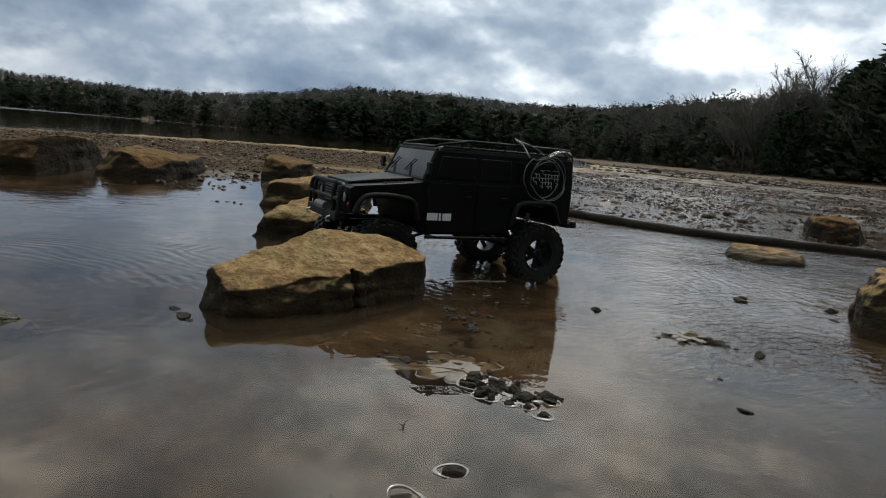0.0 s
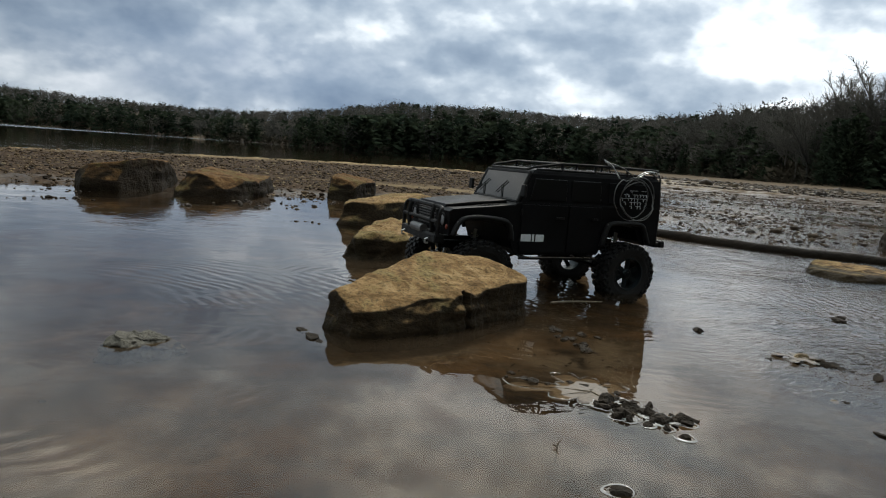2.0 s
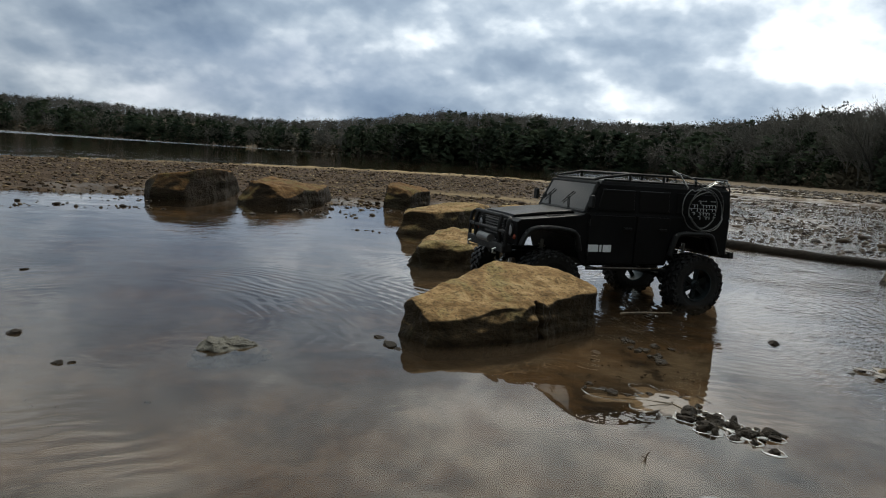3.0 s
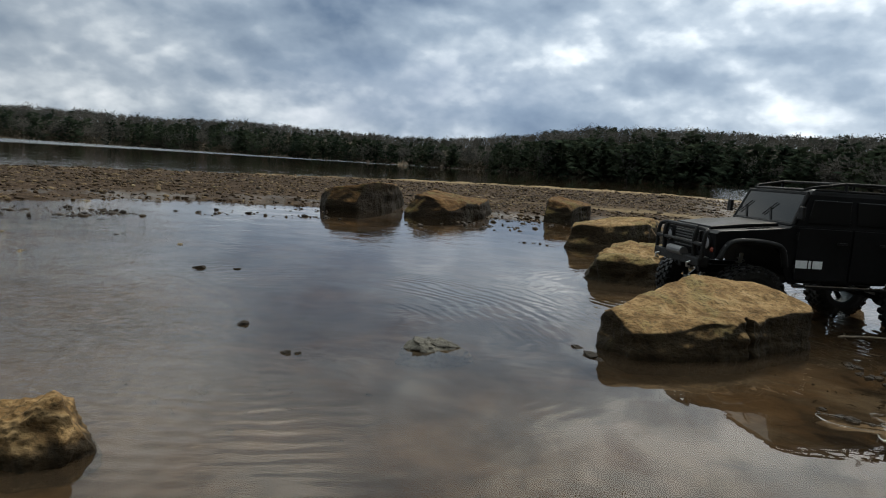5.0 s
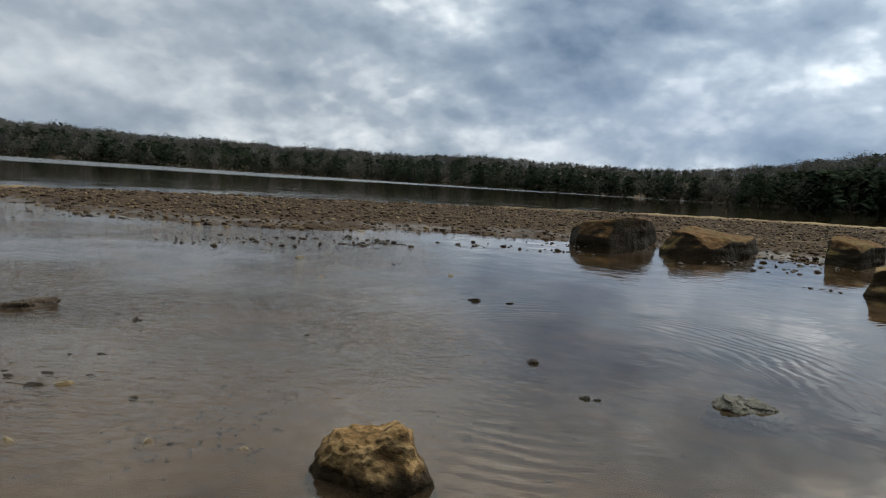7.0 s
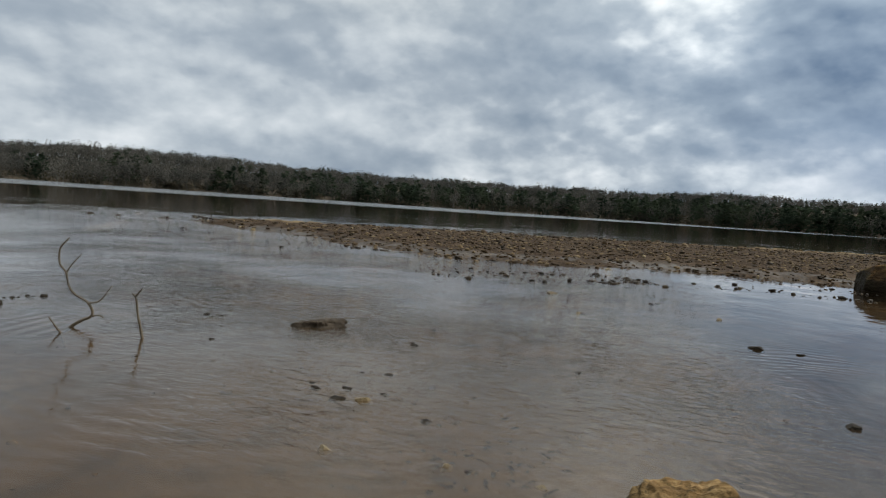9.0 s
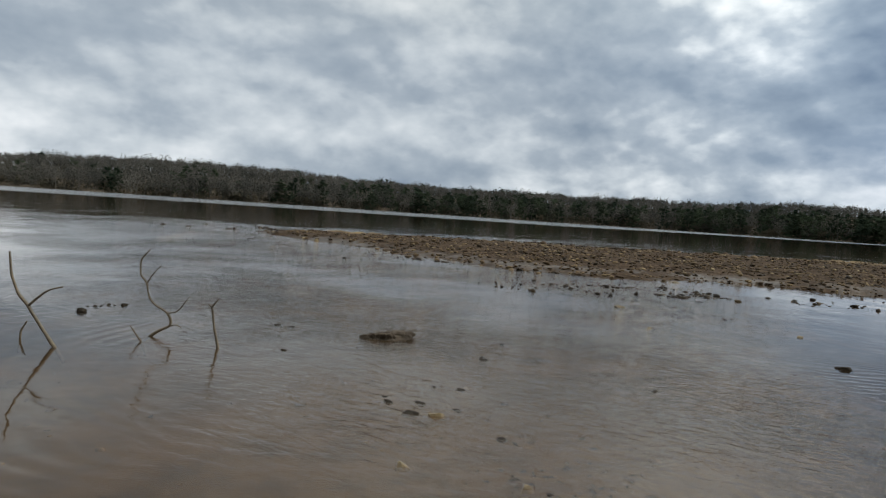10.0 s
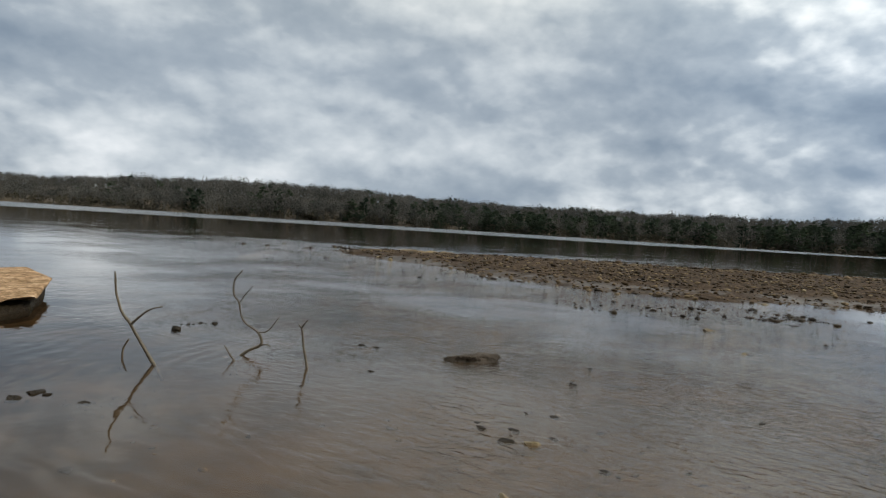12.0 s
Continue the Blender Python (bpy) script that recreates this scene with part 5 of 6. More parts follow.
# ---- the model off-road vehicle ----
def box(bm, x0, x1, y0, y1, z0, z1, bevel=0.0):
    m = Matrix.Translation(((x0 + x1) / 2, (y0 + y1) / 2, (z0 + z1) / 2)) @ Matrix.Diagonal((x1 - x0, y1 - y0, z1 - z0, 1))
    made = bmesh.ops.create_cube(bm, size=1.0, matrix=m)
    if bevel:
        edges = list({e for v in made["verts"] for e in v.link_edges})
        bmesh.ops.bevel(bm, geom=edges, offset=bevel, segments=2, affect="EDGES", profile=0.6)


def slab(bm, profile, y0, y1, bevel=0.0):
    """A side outline (x, z) carried across from y0 to y1."""
    a = [bm.verts.new((x, y0, z)) for x, z in profile]
    b = [bm.verts.new((x, y1, z)) for x, z in profile]
    n = len(profile)
    made = [bm.faces.new(a), bm.faces.new(b[::-1])]
    for k in range(n):
        m = (k + 1) % n
        made.append(bm.faces.new((a[m], a[k], b[k], b[m])))
    bmesh.ops.recalc_face_normals(bm, faces=made)
    if bevel:
        rim = [e for f in made[:2] for e in f.edges]
        bmesh.ops.bevel(bm, geom=rim, offset=bevel, segments=2, affect="EDGES", profile=0.6)


def lathe(bm, profile, sides=32, y=0.0):
    """A ring turned about the y axis from (radius, y) points."""
    rings = [[bm.verts.new((r * math.cos(2 * math.pi * k / sides), y + w, r * math.sin(2 * math.pi * k / sides))) for k in range(sides)] for r, w in profile]
    for a, b in zip(rings, rings[1:]):
        for k in range(sides):
            m = (k + 1) % sides
            bm.faces.new((a[k], a[m], b[m], b[k]))
    return rings


def build_wheel(car, x, side, turn=0.0):
    bm = bmesh.new()
    lathe(bm, [(0.031, -0.019), (0.040, -0.0215), (0.050, -0.0215), (0.0545, -0.018), (0.0550, 0.0), (0.0545, 0.018), (0.050, 0.0215), (0.040, 0.0215), (0.031, 0.019)], 44)
    for k in range(26):
        a = 2 * math.pi * k / 26
        for w, long, shift in ((-0.0165, 0.0085, 0.0), (-0.0055, 0.0075, 0.5), (0.0055, 0.0075, 0.0), (0.0165, 0.0085, 0.5)):
            t = a + shift * 2 * math.pi / 26
            m = Matrix.Rotation(-t, 4, "Y") @ Matrix.Translation((0.0566, w, 0)) @ Matrix.Rotation(0.35 if w > 0 else -0.35, 4, "X") @ Matrix.Diagonal((0.0050, long, 0.0088, 1))
            bmesh.ops.create_cube(bm, size=1.0, matrix=m)
        for w in (-0.0205, 0.0205):
            m = Matrix.Rotation(-a, 4, "Y") @ Matrix.Translation((0.0515, w, 0)) @ Matrix.Diagonal((0.009, 0.004, 0.006, 1))
            bmesh.ops.create_cube(bm, size=1.0, matrix=m)
    tyre = part("tyre", bm, M_RUBBER, None, "chunky wet off-road tyre")
    rim_bm = bmesh.new()
    s = side
    lathe(rim_bm, [(0.0315, 0.018 * s), (0.0325, 0.0205 * s), (0.0300, 0.0205 * s), (0.0285, 0.012 * s), (0.0280, -0.018 * s), (0.0315, -0.019 * s)], 40)
    for k in range(6):
        m = Matrix.Rotation(2 * math.pi * k / 6, 4, "Y") @ Matrix.Translation((0.0175, 0.010 * s, 0)) @ Matrix.Diagonal((0.024, 0.004, 0.0085, 1))
        bmesh.ops.create_cube(rim_bm, size=1.0, matrix=m)
    hub_bm = bmesh.new()
    rings = lathe(hub_bm, [(0.0095, -0.010 * s), (0.0095, 0.013 * s), (0.0075, 0.0155 * s), (0.0035, 0.0165 * s), (0.0035, 0.019 * s), (0.0005, 0.019 * s)], 16)
    for k in range(6):
        a = 2 * math.pi * k / 6
        bmesh.ops.create_cube(hub_bm, size=1.0, matrix=Matrix.Translation((0.0068 * math.cos(a), 0.0158 * s, 0.0068 * math.sin(a))) @ Matrix.Diagonal((0.002, 0.002, 0.002, 1)))
    wheel = new("wheel")
    wheel.parent = car
    wheel.matrix_basis = pose(x, side * 0.1, 0.039, 0, turn, 0)
    tyre.parent = wheel
    part("rim", rim_bm, M_RIM, wheel, "dark alloy rim with six spokes")
    part("hub", hub_bm, M_RIM, wheel)


def build_car():
    car = thing("model_truck", CAR_AT, "matt black model off-road truck with roof rack, wading in shallow water", "model car")
    W = 0.094
    # lower shell with the wheel arches cut through
    low = [(-0.240, 0.094), (-0.207, 0.092), (-0.196, 0.100), (-0.182, 0.126), (-0.168, 0.131), (-0.130, 0.131), (-0.116, 0.124), (-0.104, 0.086), (-0.097, 0.072),
           (0.082, 0.070), (0.093, 0.082), (0.104, 0.118), (0.116, 0.129), (0.150, 0.132), (0.192, 0.130), (0.205, 0.118), (0.212, 0.104), (0.220, 0.104), (0.221, 0.146),
           (0.214, 0.151), (0.150, 0.157), (0.092, 0.163), (0.085, 0.168), (-0.238, 0.168), (-0.241, 0.160)]
    bm = bmesh.new()
    slab(bm, low, -W, W, 0.0025)
    part("body", bm, M_PAINT, car)
    # bonnet with a raised middle
    bm = bmesh.new()
    slab(bm, [(0.216, 0.150), (0.214, 0.156), (0.160, 0.163), (0.094, 0.169), (0.090, 0.163)], -0.062, 0.062, 0.003)
    bonnet = part("bonnet", bm, M_PAINT, car)
    for s in (1, -1):
        for k in range(6):
            bm = bmesh.new()
            box(bm, 0.118 + k * 0.007, 0.121 + k * 0.007, s * 0.074 - 0.010, s * 0.074 + 0.010, 0.1585 - k * 0.0006, 0.1610 - k * 0.0006)
            part("vent", bm, M_PLASTIC, bonnet)
    # hard top, leaning in towards the roof
    bm = bmesh.new()
    ring = []
    for z, y, front, rear in ((0.166, 0.0935, 0.082, -0.2405), (0.196, 0.0905, 0.0685, -0.2395), (0.220, 0.0865, 0.0585, -0.2375), (0.2275, 0.0810, 0.0500, -0.2320), (0.2300, 0.0650, 0.0360, -0.2180)):
        ring.append([bm.verts.new(p) for p in ((front, -y, z), (front, y, z), (rear, y, z), (rear, -y, z))])
    for a, b in zip(ring, ring[1:]):
        for k in range(4):
            m = (k + 1) % 4
            bm.faces.new((a[k], a[m], b[m], b[k]))
    bm.faces.new(ring[-1])
    bm.faces.new(ring[0][::-1])
    part("hard_top", bm, M_PAINT, car)
    # windscreen: frame, pane, wipers
    def on_screen(s, y, lift=0.0):
        """A place on the sloping windscreen, s from its foot to its head."""
        return Vector((0.0840 - 0.0245 * s + 0.9 * lift, y, 0.1675 + 0.0535 * s + 0.4 * lift))
    bm = bmesh.new()
    for a, b in (((0, -0.089), (0, 0.089)), ((1, -0.083), (1, 0.083)), ((0, -0.088), (1, -0.083)), ((0, 0.088), (1, 0.083))):
        tube(bm, [on_screen(*a, 0.001), on_screen(*b, 0.001)], 0.0036, 8)
    screen = part("windscreen_frame", bm, M_PLASTIC, car)
    bm = bmesh.new()
    lo = [bm.verts.new(on_screen(s, y, l)) for l in (0.0005, 0.0028) for s, y in ((0.06, -0.084), (0.06, 0.084), (0.95, 0.079), (0.95, -0.079))]
    for q in ((0, 1, 2, 3), (7, 6, 5, 4), (0, 4, 5, 1), (1, 5, 6, 2), (2, 6, 7, 3), (3, 7, 4, 0)):
        bm.faces.new([lo[k] for k in q])
    bmesh.ops.recalc_face_normals(bm, faces=bm.faces[:])
    part("pane", bm, M_GLASS, screen, "pale reflecting windscreen pane")
    for y in (0.03, -0.045):
        bm = bmesh.new()
        tube(bm, [on_screen(0.0, y, 0.004), on_screen(0.45, y - 0.022, 0.005)], 0.0011, 6)
        tube(bm, [on_screen(0.2, y - 0.032, 0.005), on_screen(0.62, y - 0.008, 0.005)], 0.0010, 6)
        part("wiper", bm, M_PLASTIC, screen)
    # doors, side windows, hinges
    for s in (1, -1):
        def flank(x0, x1, z0, z1, proud=0.0018, lean=0.0):
            b = bmesh.new()
            box(b, x0, x1, s * (W - 0.002) - 0.0006, s * (W + proud) + 0.0006, z0, z1, 0.0012)
            return b
        door = part("door", flank(-0.020, 0.078, 0.076, 0.164), M_PAINT, car)
        bm = bmesh.new()
        box(bm, -0.012, 0.006, s * (W + 0.0045) - 0.002, s * (W + 0.0045) + 0.002, 0.139, 0.143, 0.0009)
        part("handle", bm, M_PLASTIC, door)
        for z in (0.095, 0.150):
            bm = bmesh.new()
            tube(bm, [(0.079, s * (W + 0.003), z - 0.006), (0.079, s * (W + 0.003), z + 0.006)], 0.0019, 8)
            part("hinge", bm, M_PLASTIC, door)
        rear = part("rear_side_panel", flank(-0.098, -0.024, 0.076, 0.164), M_PAINT, car)
        bm = bmesh.new()
        box(bm, -0.090, -0.072, s * (W + 0.0045) - 0.002, s * (W + 0.0045) + 0.002, 0.139, 0.143, 0.0009)
        part("handle", bm, M_PLASTIC, rear)
        for x0, x1 in ((-0.016, 0.052), (-0.094, -0.028), (-0.222, -0.112)):
            bm = bmesh.new()
            pts = []
            for l in (-0.0005, 0.0022):
                for x, z in ((x0, 0.173), (x1 + (0.010 if x1 > 0.03 else 0), 0.173), (x1, 0.212), (x0, 0.212)):
                    y = 0.0935 - 0.10 * (z - 0.166) + l
                    pts.append(bm.verts.new((x, s * y, z)))
            for q in ((0, 1, 2, 3), (7, 6, 5, 4), (0, 4, 5, 1), (1, 5, 6, 2), (2, 6, 7, 3), (3, 7, 4, 0)):
                bm.faces.new([pts[k] for k in q])
            bmesh.ops.recalc_face_normals(bm, faces=bm.faces[:])
            bmesh.ops.bevel(bm, geom=bm.edges[:], offset=0.0007, segments=1, affect="EDGES")
            part("side_window", bm, M_SMOKED if x0 > -0.1 else M_PAINT, car, "dark smoked side window" if x0 > -0.1 else "blanked black side panel")
        # flared arches with bolts
        for cx, arch in ((0.158, [(-0.060, -0.036), (-0.054, -0.012), (-0.042, -0.001), (0.0, 0.004), (0.036, 0.001), (0.050, -0.012), (0.057, -0.030)]),
                         (-0.150, [(-0.060, -0.036), (-0.046, -0.006), (-0.034, 0.001), (0.0, 0.002), (0.028, 0.001), (0.040, -0.008), (0.050, -0.044)])):
            bm = bmesh.new()
            path = smooth_path([(cx + x, s * (W + 0.004), 0.134 + z) for x, z in arch], 4)
            tube(bm, path, [0.0046] * len(path), 8)
            for v in bm.verts:
                v.co.y = s * (W - 0.002 + max(0.0, (s * v.co.y - W + 0.002)) * 1.5)
            flare = part("fender_flare", bm, M_PLASTIC, car, smooth=True)
            for k in (1, 2, 3, 4):
                p = path[int(k * (len(path) - 1) / 5)]
                bm = bmesh.new()
                box(bm, p.x - 0.004, p.x + 0.004, s * (W + 0.009) - 0.001, s * (W + 0.009) + 0.0018, p.z + 0.0005, p.z + 0.004, 0.0006)
                part("bolt", bm, M_TRIM, flare)
        # rock slider and its bright edge
        bm = bmesh.new()
        tube(bm, [(0.080, s * 0.101, 0.0665), (-0.094, s * 0.101, 0.0655)], 0.0030, 8)
        for x in (0.06, 0.0, -0.07):
            tube(bm, [(x, s * 0.101, 0.066), (x, s * 0.06, 0.066)], 0.0025, 6)
        slider = part("rock_slider", bm, M_PLASTIC, car)
        bm = bmesh.new()
        box(bm, -0.086, 0.066, s * 0.1035 - 0.0008, s * 0.1035 + 0.0008, 0.0675, 0.0690)
        part("edge", bm, M_STEEL, slider, "bright worn metal edge")
        # plain pale shapes where a maker's mark stands
        for x0, x1, z0, z1 in ((0.0555, 0.0765, 0.0965, 0.1095), (0.0485, 0.0528, 0.0965, 0.1095), (0.0280, 0.0455, 0.0965, 0.1095)):
            bm = bmesh.new()
            box(bm, x0, x1, s * (W + 0.0024) - 0.0006, s * (W + 0.0024) + 0.0006, z0, z1)
            part("mark", bm, M_DECAL, door, "plain pale mark")
        # dashed pale grid on the blanked window
        rng = random.Random(5)
        bm = bmesh.new()
        for r in range(5):
            for c in range(9):
                if (r in (0, 4) and not 3 <= c <= 8) or rng.random() < 0.12:
                    continue
                x, z = -0.142 - c * 0.0072, 0.1995 - r * 0.0075
                y = s * (0.0935 - 0.10 * (z - 0.166) + 0.0028)
                box(bm, x - 0.0028, x + 0.0026, y - 0.0004, y + 0.0004, z, z + 0.0008)
                if rng.random() < 0.85:
                    box(bm, x - 0.0030, x - 0.0022, y - 0.0004, y + 0.0004, z - 0.0048, z)
        part("grid_decal", bm, M_DECAL, car, "pale dashed grid")
    # front: grille, lamps, bull bar
    bm = bmesh.new()
    box(bm, 0.219, 0.2235, -0.045, 0.045, 0.112, 0.145, 0.001)
    grille = part("grille", bm, M_PLASTIC, car)
    for k in range(6):
        bm = bmesh.new()
        box(bm, 0.2232, 0.2252, -0.040, 0.040, 0.1155 + k * 0.005, 0.1175 + k * 0.005)
        part("bar", bm, M_TRIM, grille)
    for s in (1, -1):
        bm = bmesh.new()
        rings = lathe(bm, [(0.0130, 0.0), (0.0130, 0.004), (0.0105, 0.0045)], 24)
        bmesh.ops.rotate(bm, verts=bm.verts[:], matrix=Matrix.Rotation(radians(-90), 3, "Z"))
        bmesh.ops.translate(bm, verts=bm.verts[:], vec=(0.2195, s * 0.068, 0.128))
        lamp = part("headlight", bm, M_PLASTIC, car)
        bm = bmesh.new()
        bmesh.ops.create_uvsphere(bm, u_segments=18, v_segments=8, radius=0.0108, matrix=Matrix.Translation((0.2205, s * 0.068, 0.128)) @ Matrix.Diagonal((0.35, 1, 1, 1)))
        part("lens", bm, M_LENS, lamp, smooth=True)
        bm = bmesh.new()
        bmesh.ops.create_uvsphere(bm, u_segments=12, v_segments=6, radius=0.0045, matrix=Matrix.Translation((0.221, s * 0.084, 0.118)) @ Matrix.Diagonal((0.5, 1, 1, 1)))
        part("indicator", bm, M_AMBER, car, smooth=True)
    bm = bmesh.new()
    box(bm, 0.223, 0.243, -0.085, 0.085, 0.088, 0.104, 0.003)
    bumper = part("front_bumper", bm, M_PLASTIC, car)
    bm = bmesh.new()
    for s in (1, -1):
        tube(bm, smooth_path([(0.236, s * 0.056, 0.098), (0.238, s * 0.056, 0.135), (0.233, s * 0.054, 0.152)], 4), 0.0042, 8)
        tube(bm, smooth_path([(0.238, s * 0.084, 0.100), (0.236, s * 0.086, 0.140), (0.230, s * 0.080, 0.150), (0.232, s * 0.054, 0.152)], 4), 0.0036, 8)
    tube(bm, [(0.233, -0.056, 0.152), (0.233, 0.056, 0.152)], 0.0042, 8)
    tube(bm, [(0.238, -0.084, 0.126), (0.238, 0.084, 0.126)], 0.0034, 8)
    part("bull_bar", bm, M_PLASTIC, bumper)
    bm = bmesh.new()
    tube(bm, [(0.240, -0.026, 0.107), (0.240, 0.026, 0.107)], 0.008, 14)
    part("winch_drum", bm, M_TRIM, bumper)
    for s in (1, -1):
        bm = bmesh.new()
        tube(bm, [(0.244, s * 0.06, 0.094), (0.250, s * 0.06, 0.092), (0.250, s * 0.06, 0.086), (0.244, s * 0.06, 0.085)], 0.0018, 8)
        part("shackle", bm, M_STEEL, bumper)
        bm = bmesh.new()
        tube(bm, [(0.078, s * 0.088, 0.180), (0.086, s * 0.104, 0.184)], 0.0012, 6)
        box(bm, 0.082, 0.088, s * 0.108 - 0.007, s * 0.108 + 0.007, 0.178, 0.200, 0.002)
        part("mirror", bm, M_PLASTIC, car)
    # rear: door, windows, lamps, bumper
    bm = bmesh.new()
    box(bm, -0.2445, -0.2395, -0.050, 0.050, 0.100, 0.218, 0.0015)
    tail = part("rear_door", bm, M_PAINT, car)
    bm = bmesh.new()
    box(bm, -0.2462, -0.2440, -0.036, 0.036, 0.166, 0.208, 0.001)
    part("window", bm, M_GLASS, tail)
    bm = bmesh.new()
    for a, b in (((-0.042, 0.162), (0.042, 0.162)), ((0.042, 0.162), (0.042, 0.212)), ((0.042, 0.212), (-0.042, 0.212)), ((-0.042, 0.212), (-0.042, 0.162))):
        tube(bm, [(-0.2452, *a), (-0.2452, *b)], 0.0014, 6)
    part("window_seal", bm, M_PLASTIC, tail)
    for s in (1, -1):
        bm = bmesh.new()
        box(bm, -0.2425, -0.2395, s * 0.068 - 0.011, s * 0.068 + 0.011, 0.172, 0.206, 0.001)
        part("corner_window", bm, M_GLASS, car)
        for z, r in ((0.112, 0.0055), (0.126, 0.0055), (0.140, 0.0045)):
            bm = bmesh.new()
            bmesh.ops.create_uvsphere(bm, u_segments=14, v_segments=7, radius=r, matrix=Matrix.Translation((-0.2415, s * 0.076, z)) @ Matrix.Diagonal((0.6, 1, 1, 1)))
            part("tail_lamp", bm, M_LENS if z < 0.12 else M_AMBER, car, smooth=True)
    for k in range(12):
        bm = bmesh.new()
        bmesh.ops.create_uvsphere(bm, u_segments=8, v_segments=5, radius=0.0012, matrix=Matrix.Translation((-0.2446, -0.046 if k % 2 else 0.046, 0.106 + (k // 2) * 0.020)))
        part("rivet", bm, M_TRIM, tail)
    bm = bmesh.new()
    box(bm, -0.256, -0.238, -0.090, 0.090, 0.088, 0.099, 0.003)
    box(bm, -0.262, -0.250, -0.094, -0.078, 0.088, 0.102, 0.003)
    box(bm, -0.262, -0.250, 0.078, 0.094, 0.088, 0.102, 0.003)
    part("rear_bumper", bm, M_PLASTIC, car)
    # roof rack of round bars
    def rail(pts, r=0.0021):
        b = bmesh.new()
        tube(b, pts, r, 8)
        return b
    rack = new("roof_rack")
    rack.parent = car
    loop = [(0.060, 0.070, 0.2275), (0.050, 0.078, 0.232), (-0.005, 0.085, 0.2415), (-0.12, 0.085, 0.2425), (-0.225, 0.085, 0.2415), (-0.236, 0.078, 0.241)]
    for s in (1, -1):
        part("side_rail", rail([(x, s * y, z) for x, y, z in loop], 0.0024), M_PLASTIC, rack, smooth=True)
        part("lower_rail", rail([(0.050, s * 0.0865, 0.2285), (-0.225, s * 0.0865, 0.2295), (-0.238, s * 0.080, 0.2290)], 0.0020), M_PLASTIC, rack, smooth=True)
        for x in (-0.005, -0.08, -0.155, -0.222):
            part("post", rail([(x, s * 0.085, 0.242), (x, s * 0.0868, 0.226)], 0.0024), M_PLASTIC, rack)
        part("rear_stay", rail([(-0.236, s * 0.078, 0.241), (-0.2435, s * 0.080, 0.226), (-0.2435, s * 0.086, 0.170)], 0.0016), M_PLASTIC, rack, smooth=True)
    for x, z, y in ((0.060, 0.2275, 0.070), (-0.005, 0.2415, 0.085), (-0.05, 0.242, 0.085), (-0.095, 0.2423, 0.085), (-0.14, 0.2424, 0.085), (-0.185, 0.242, 0.085), (-0.236, 0.241, 0.078)):
        part("cross_bar", rail([(x, -y, z), (x, y, z)], 0.0020), M_PLASTIC, rack)
    # underside: chassis, axles, drive shaft, shocks
    bm = bmesh.new()
    for s in (1, -1):
        box(bm, -0.225, 0.215, s * 0.034 - 0.006, s * 0.034 + 0.006, 0.074, 0.088, 0.001)
    box(bm, -0.060, 0.060, -0.032, 0.032, 0.064, 0.084, 0.003)
    part("chassis", bm, M_PLASTIC, car)
    for x in (0.159, -0.159):
        bm = bmesh.new()
        tube(bm, [(x, -0.084, 0.039), (x, 0.084, 0.039)], 0.0065, 12)
        bmesh.ops.create_uvsphere(bm, u_segments=16, v_segments=10, radius=0.016, matrix=Matrix.Translation((x, 0.018, 0.041)))
        part("axle", bm, M_PLASTIC, car, smooth=True)
        for s in (1, -1):
            bm = bmesh.new()
            tube(bm, [(x, s * 0.060, 0.044), (x - 0.012, s * 0.052, 0.112)], 0.0035, 8)
            coil = [(x - 0.012 * (0.25 + 0.7 * k / 60) + 0.0065 * math.cos(k * 0.63), s * (0.060 - 0.008 * (0.25 + 0.7 * k / 60)) + 0.0065 * math.sin(k * 0.63), 0.058 + 0.046 * k / 60) for k in range(61)]
            tube(bm, coil, 0.0010, 5)
            part("shock_absorber", bm, M_STEEL, car)
            bm = bmesh.new()
            tube(bm, [(x, s * 0.045, 0.035), (x * 0.3, s * 0.038, 0.066)], 0.0028, 7)
            part("suspension_link", bm, M_PLASTIC, car)
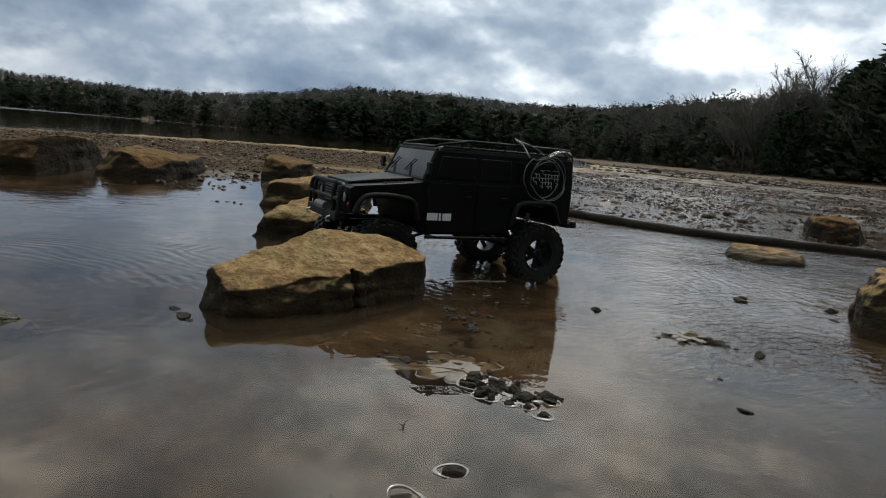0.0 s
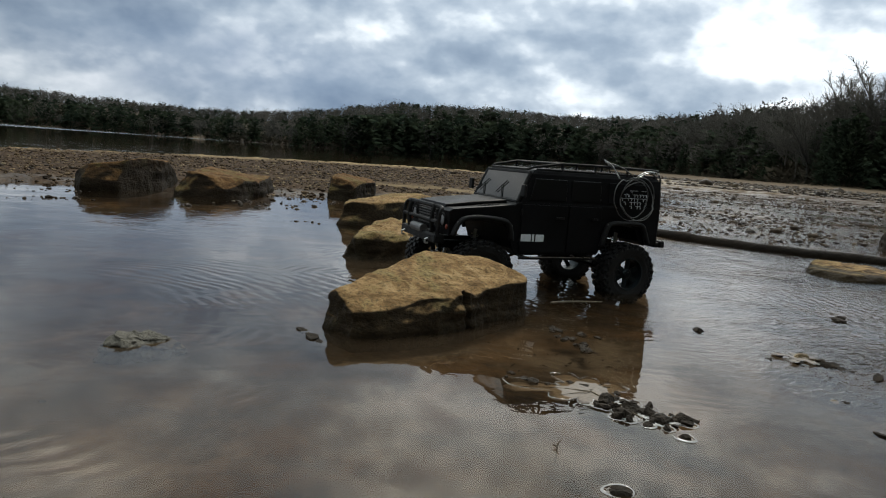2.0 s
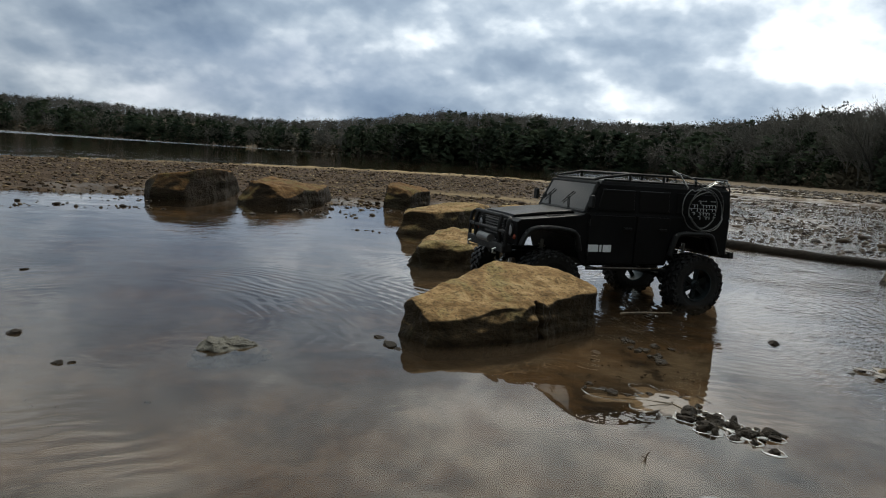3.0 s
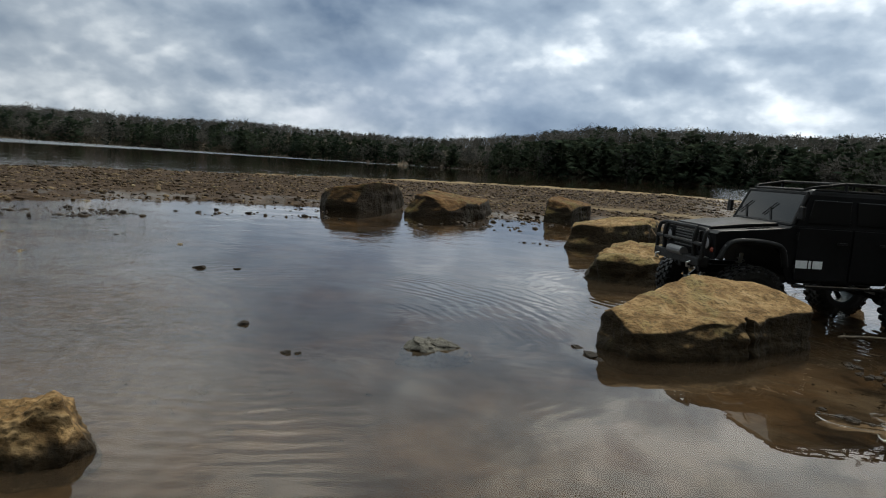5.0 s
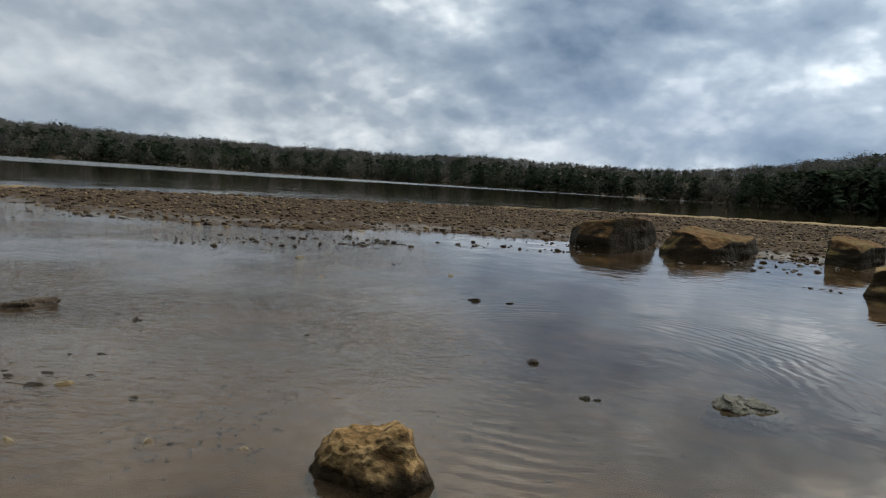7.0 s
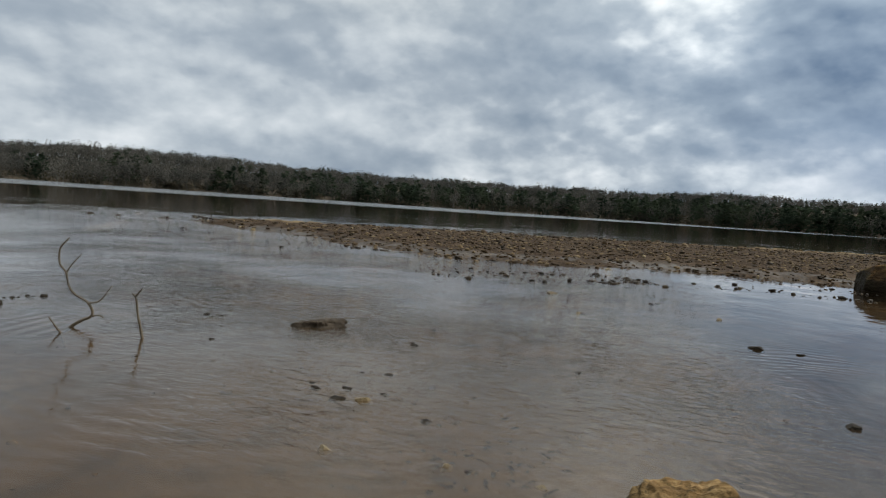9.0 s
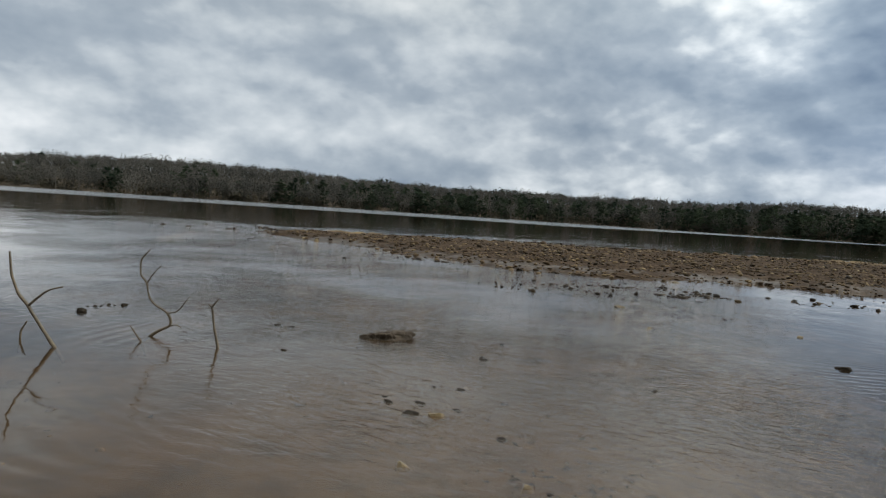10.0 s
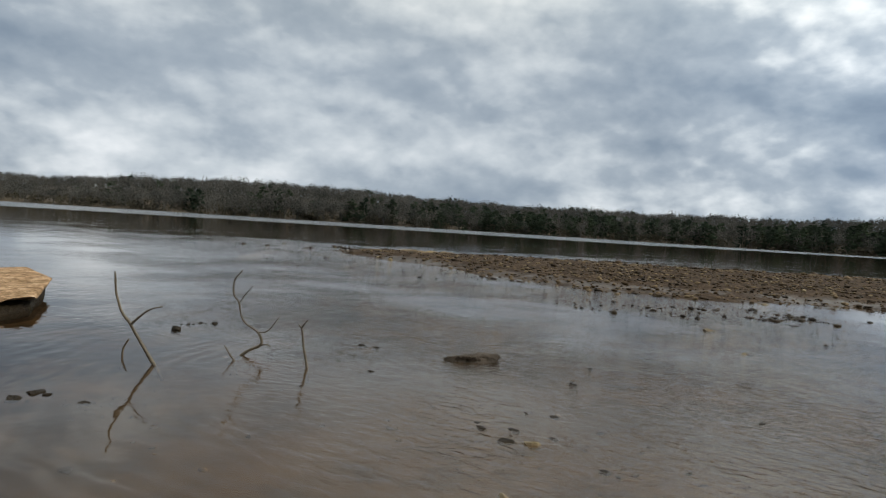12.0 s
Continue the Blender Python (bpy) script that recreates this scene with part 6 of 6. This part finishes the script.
    for s in (1, -1):
        bm = bmesh.new()
        tube(bm, [(s * 0.150, 0.016, 0.044), (s * 0.04, 0.0, 0.070)], 0.004, 8)
        part("drive_shaft", bm, M_STEEL, car)
    for x, side, turn in ((0.159, 1, 10), (-0.159, 1, 25), (0.159, -1, 40), (-0.159, -1, 5)):
        build_wheel(car, x, side, turn)


build_car()


def build_cable():
    """Coil of thin steel cable hung from the rack, with its two clipped ends."""
    ob = thing("tow_cable", CAR_AT, "thin steel cable coiled against the truck's side", "cable")
    bm = bmesh.new()
    pts = []
    for k in range(150):
        a = 2 * math.pi * k / 48 + 1.2
        r = 0.043 + 0.004 * math.sin(k * 0.13) - 0.006 * (k > 96)
        cx, cz = -0.166 - 0.010 * math.sin(k * 0.05), 0.1825 + 0.004 * math.sin(k * 0.07)
        z = cz + r * math.sin(a) * (0.96 + 0.08 * math.sin(k * 0.06))
        x = cx + r * math.cos(a)
        y = 0.0990 + 0.0035 * math.sin(k * 0.31) + (0.004 if z < 0.17 else 0.0)
        pts.append((x, y, z))
    tube(bm, pts, 0.0009, 6)
    part("coil", bm, M_CABLE, ob, smooth=True)
    for ends in ([(-0.128, 0.099, 0.222), (-0.118, 0.088, 0.243), (-0.105, 0.080, 0.252)], [(-0.172, 0.100, 0.226), (-0.200, 0.096, 0.236), (-0.230, 0.094, 0.234)]):
        bm = bmesh.new()
        way = smooth_path(ends, 6)
        tube(bm, way, 0.0014, 6)
        tube(bm, [p + Vector((0.004, 0.002, 0.003)) for p in way], 0.0010, 6)
        part("loop_end", bm, M_STEEL, ob, "bright steel cable loop", smooth=True)
        bm = bmesh.new()
        a, b = Vector(ends[1]), Vector(ends[2])
        tube(bm, [a + (b - a) * 0.1, a + (b - a) * 0.55], 0.0028, 8)
        part("ferrule", bm, M_STEEL, ob, "crimped metal sleeve")
    bm = bmesh.new()
    tube(bm, smooth_path([(-0.105, 0.080, 0.252), (-0.140, 0.088, 0.243), (-0.165, 0.094, 0.228)], 6), 0.0012, 6)
    part("strand", bm, M_CABLE, ob, smooth=True)


build_cable()
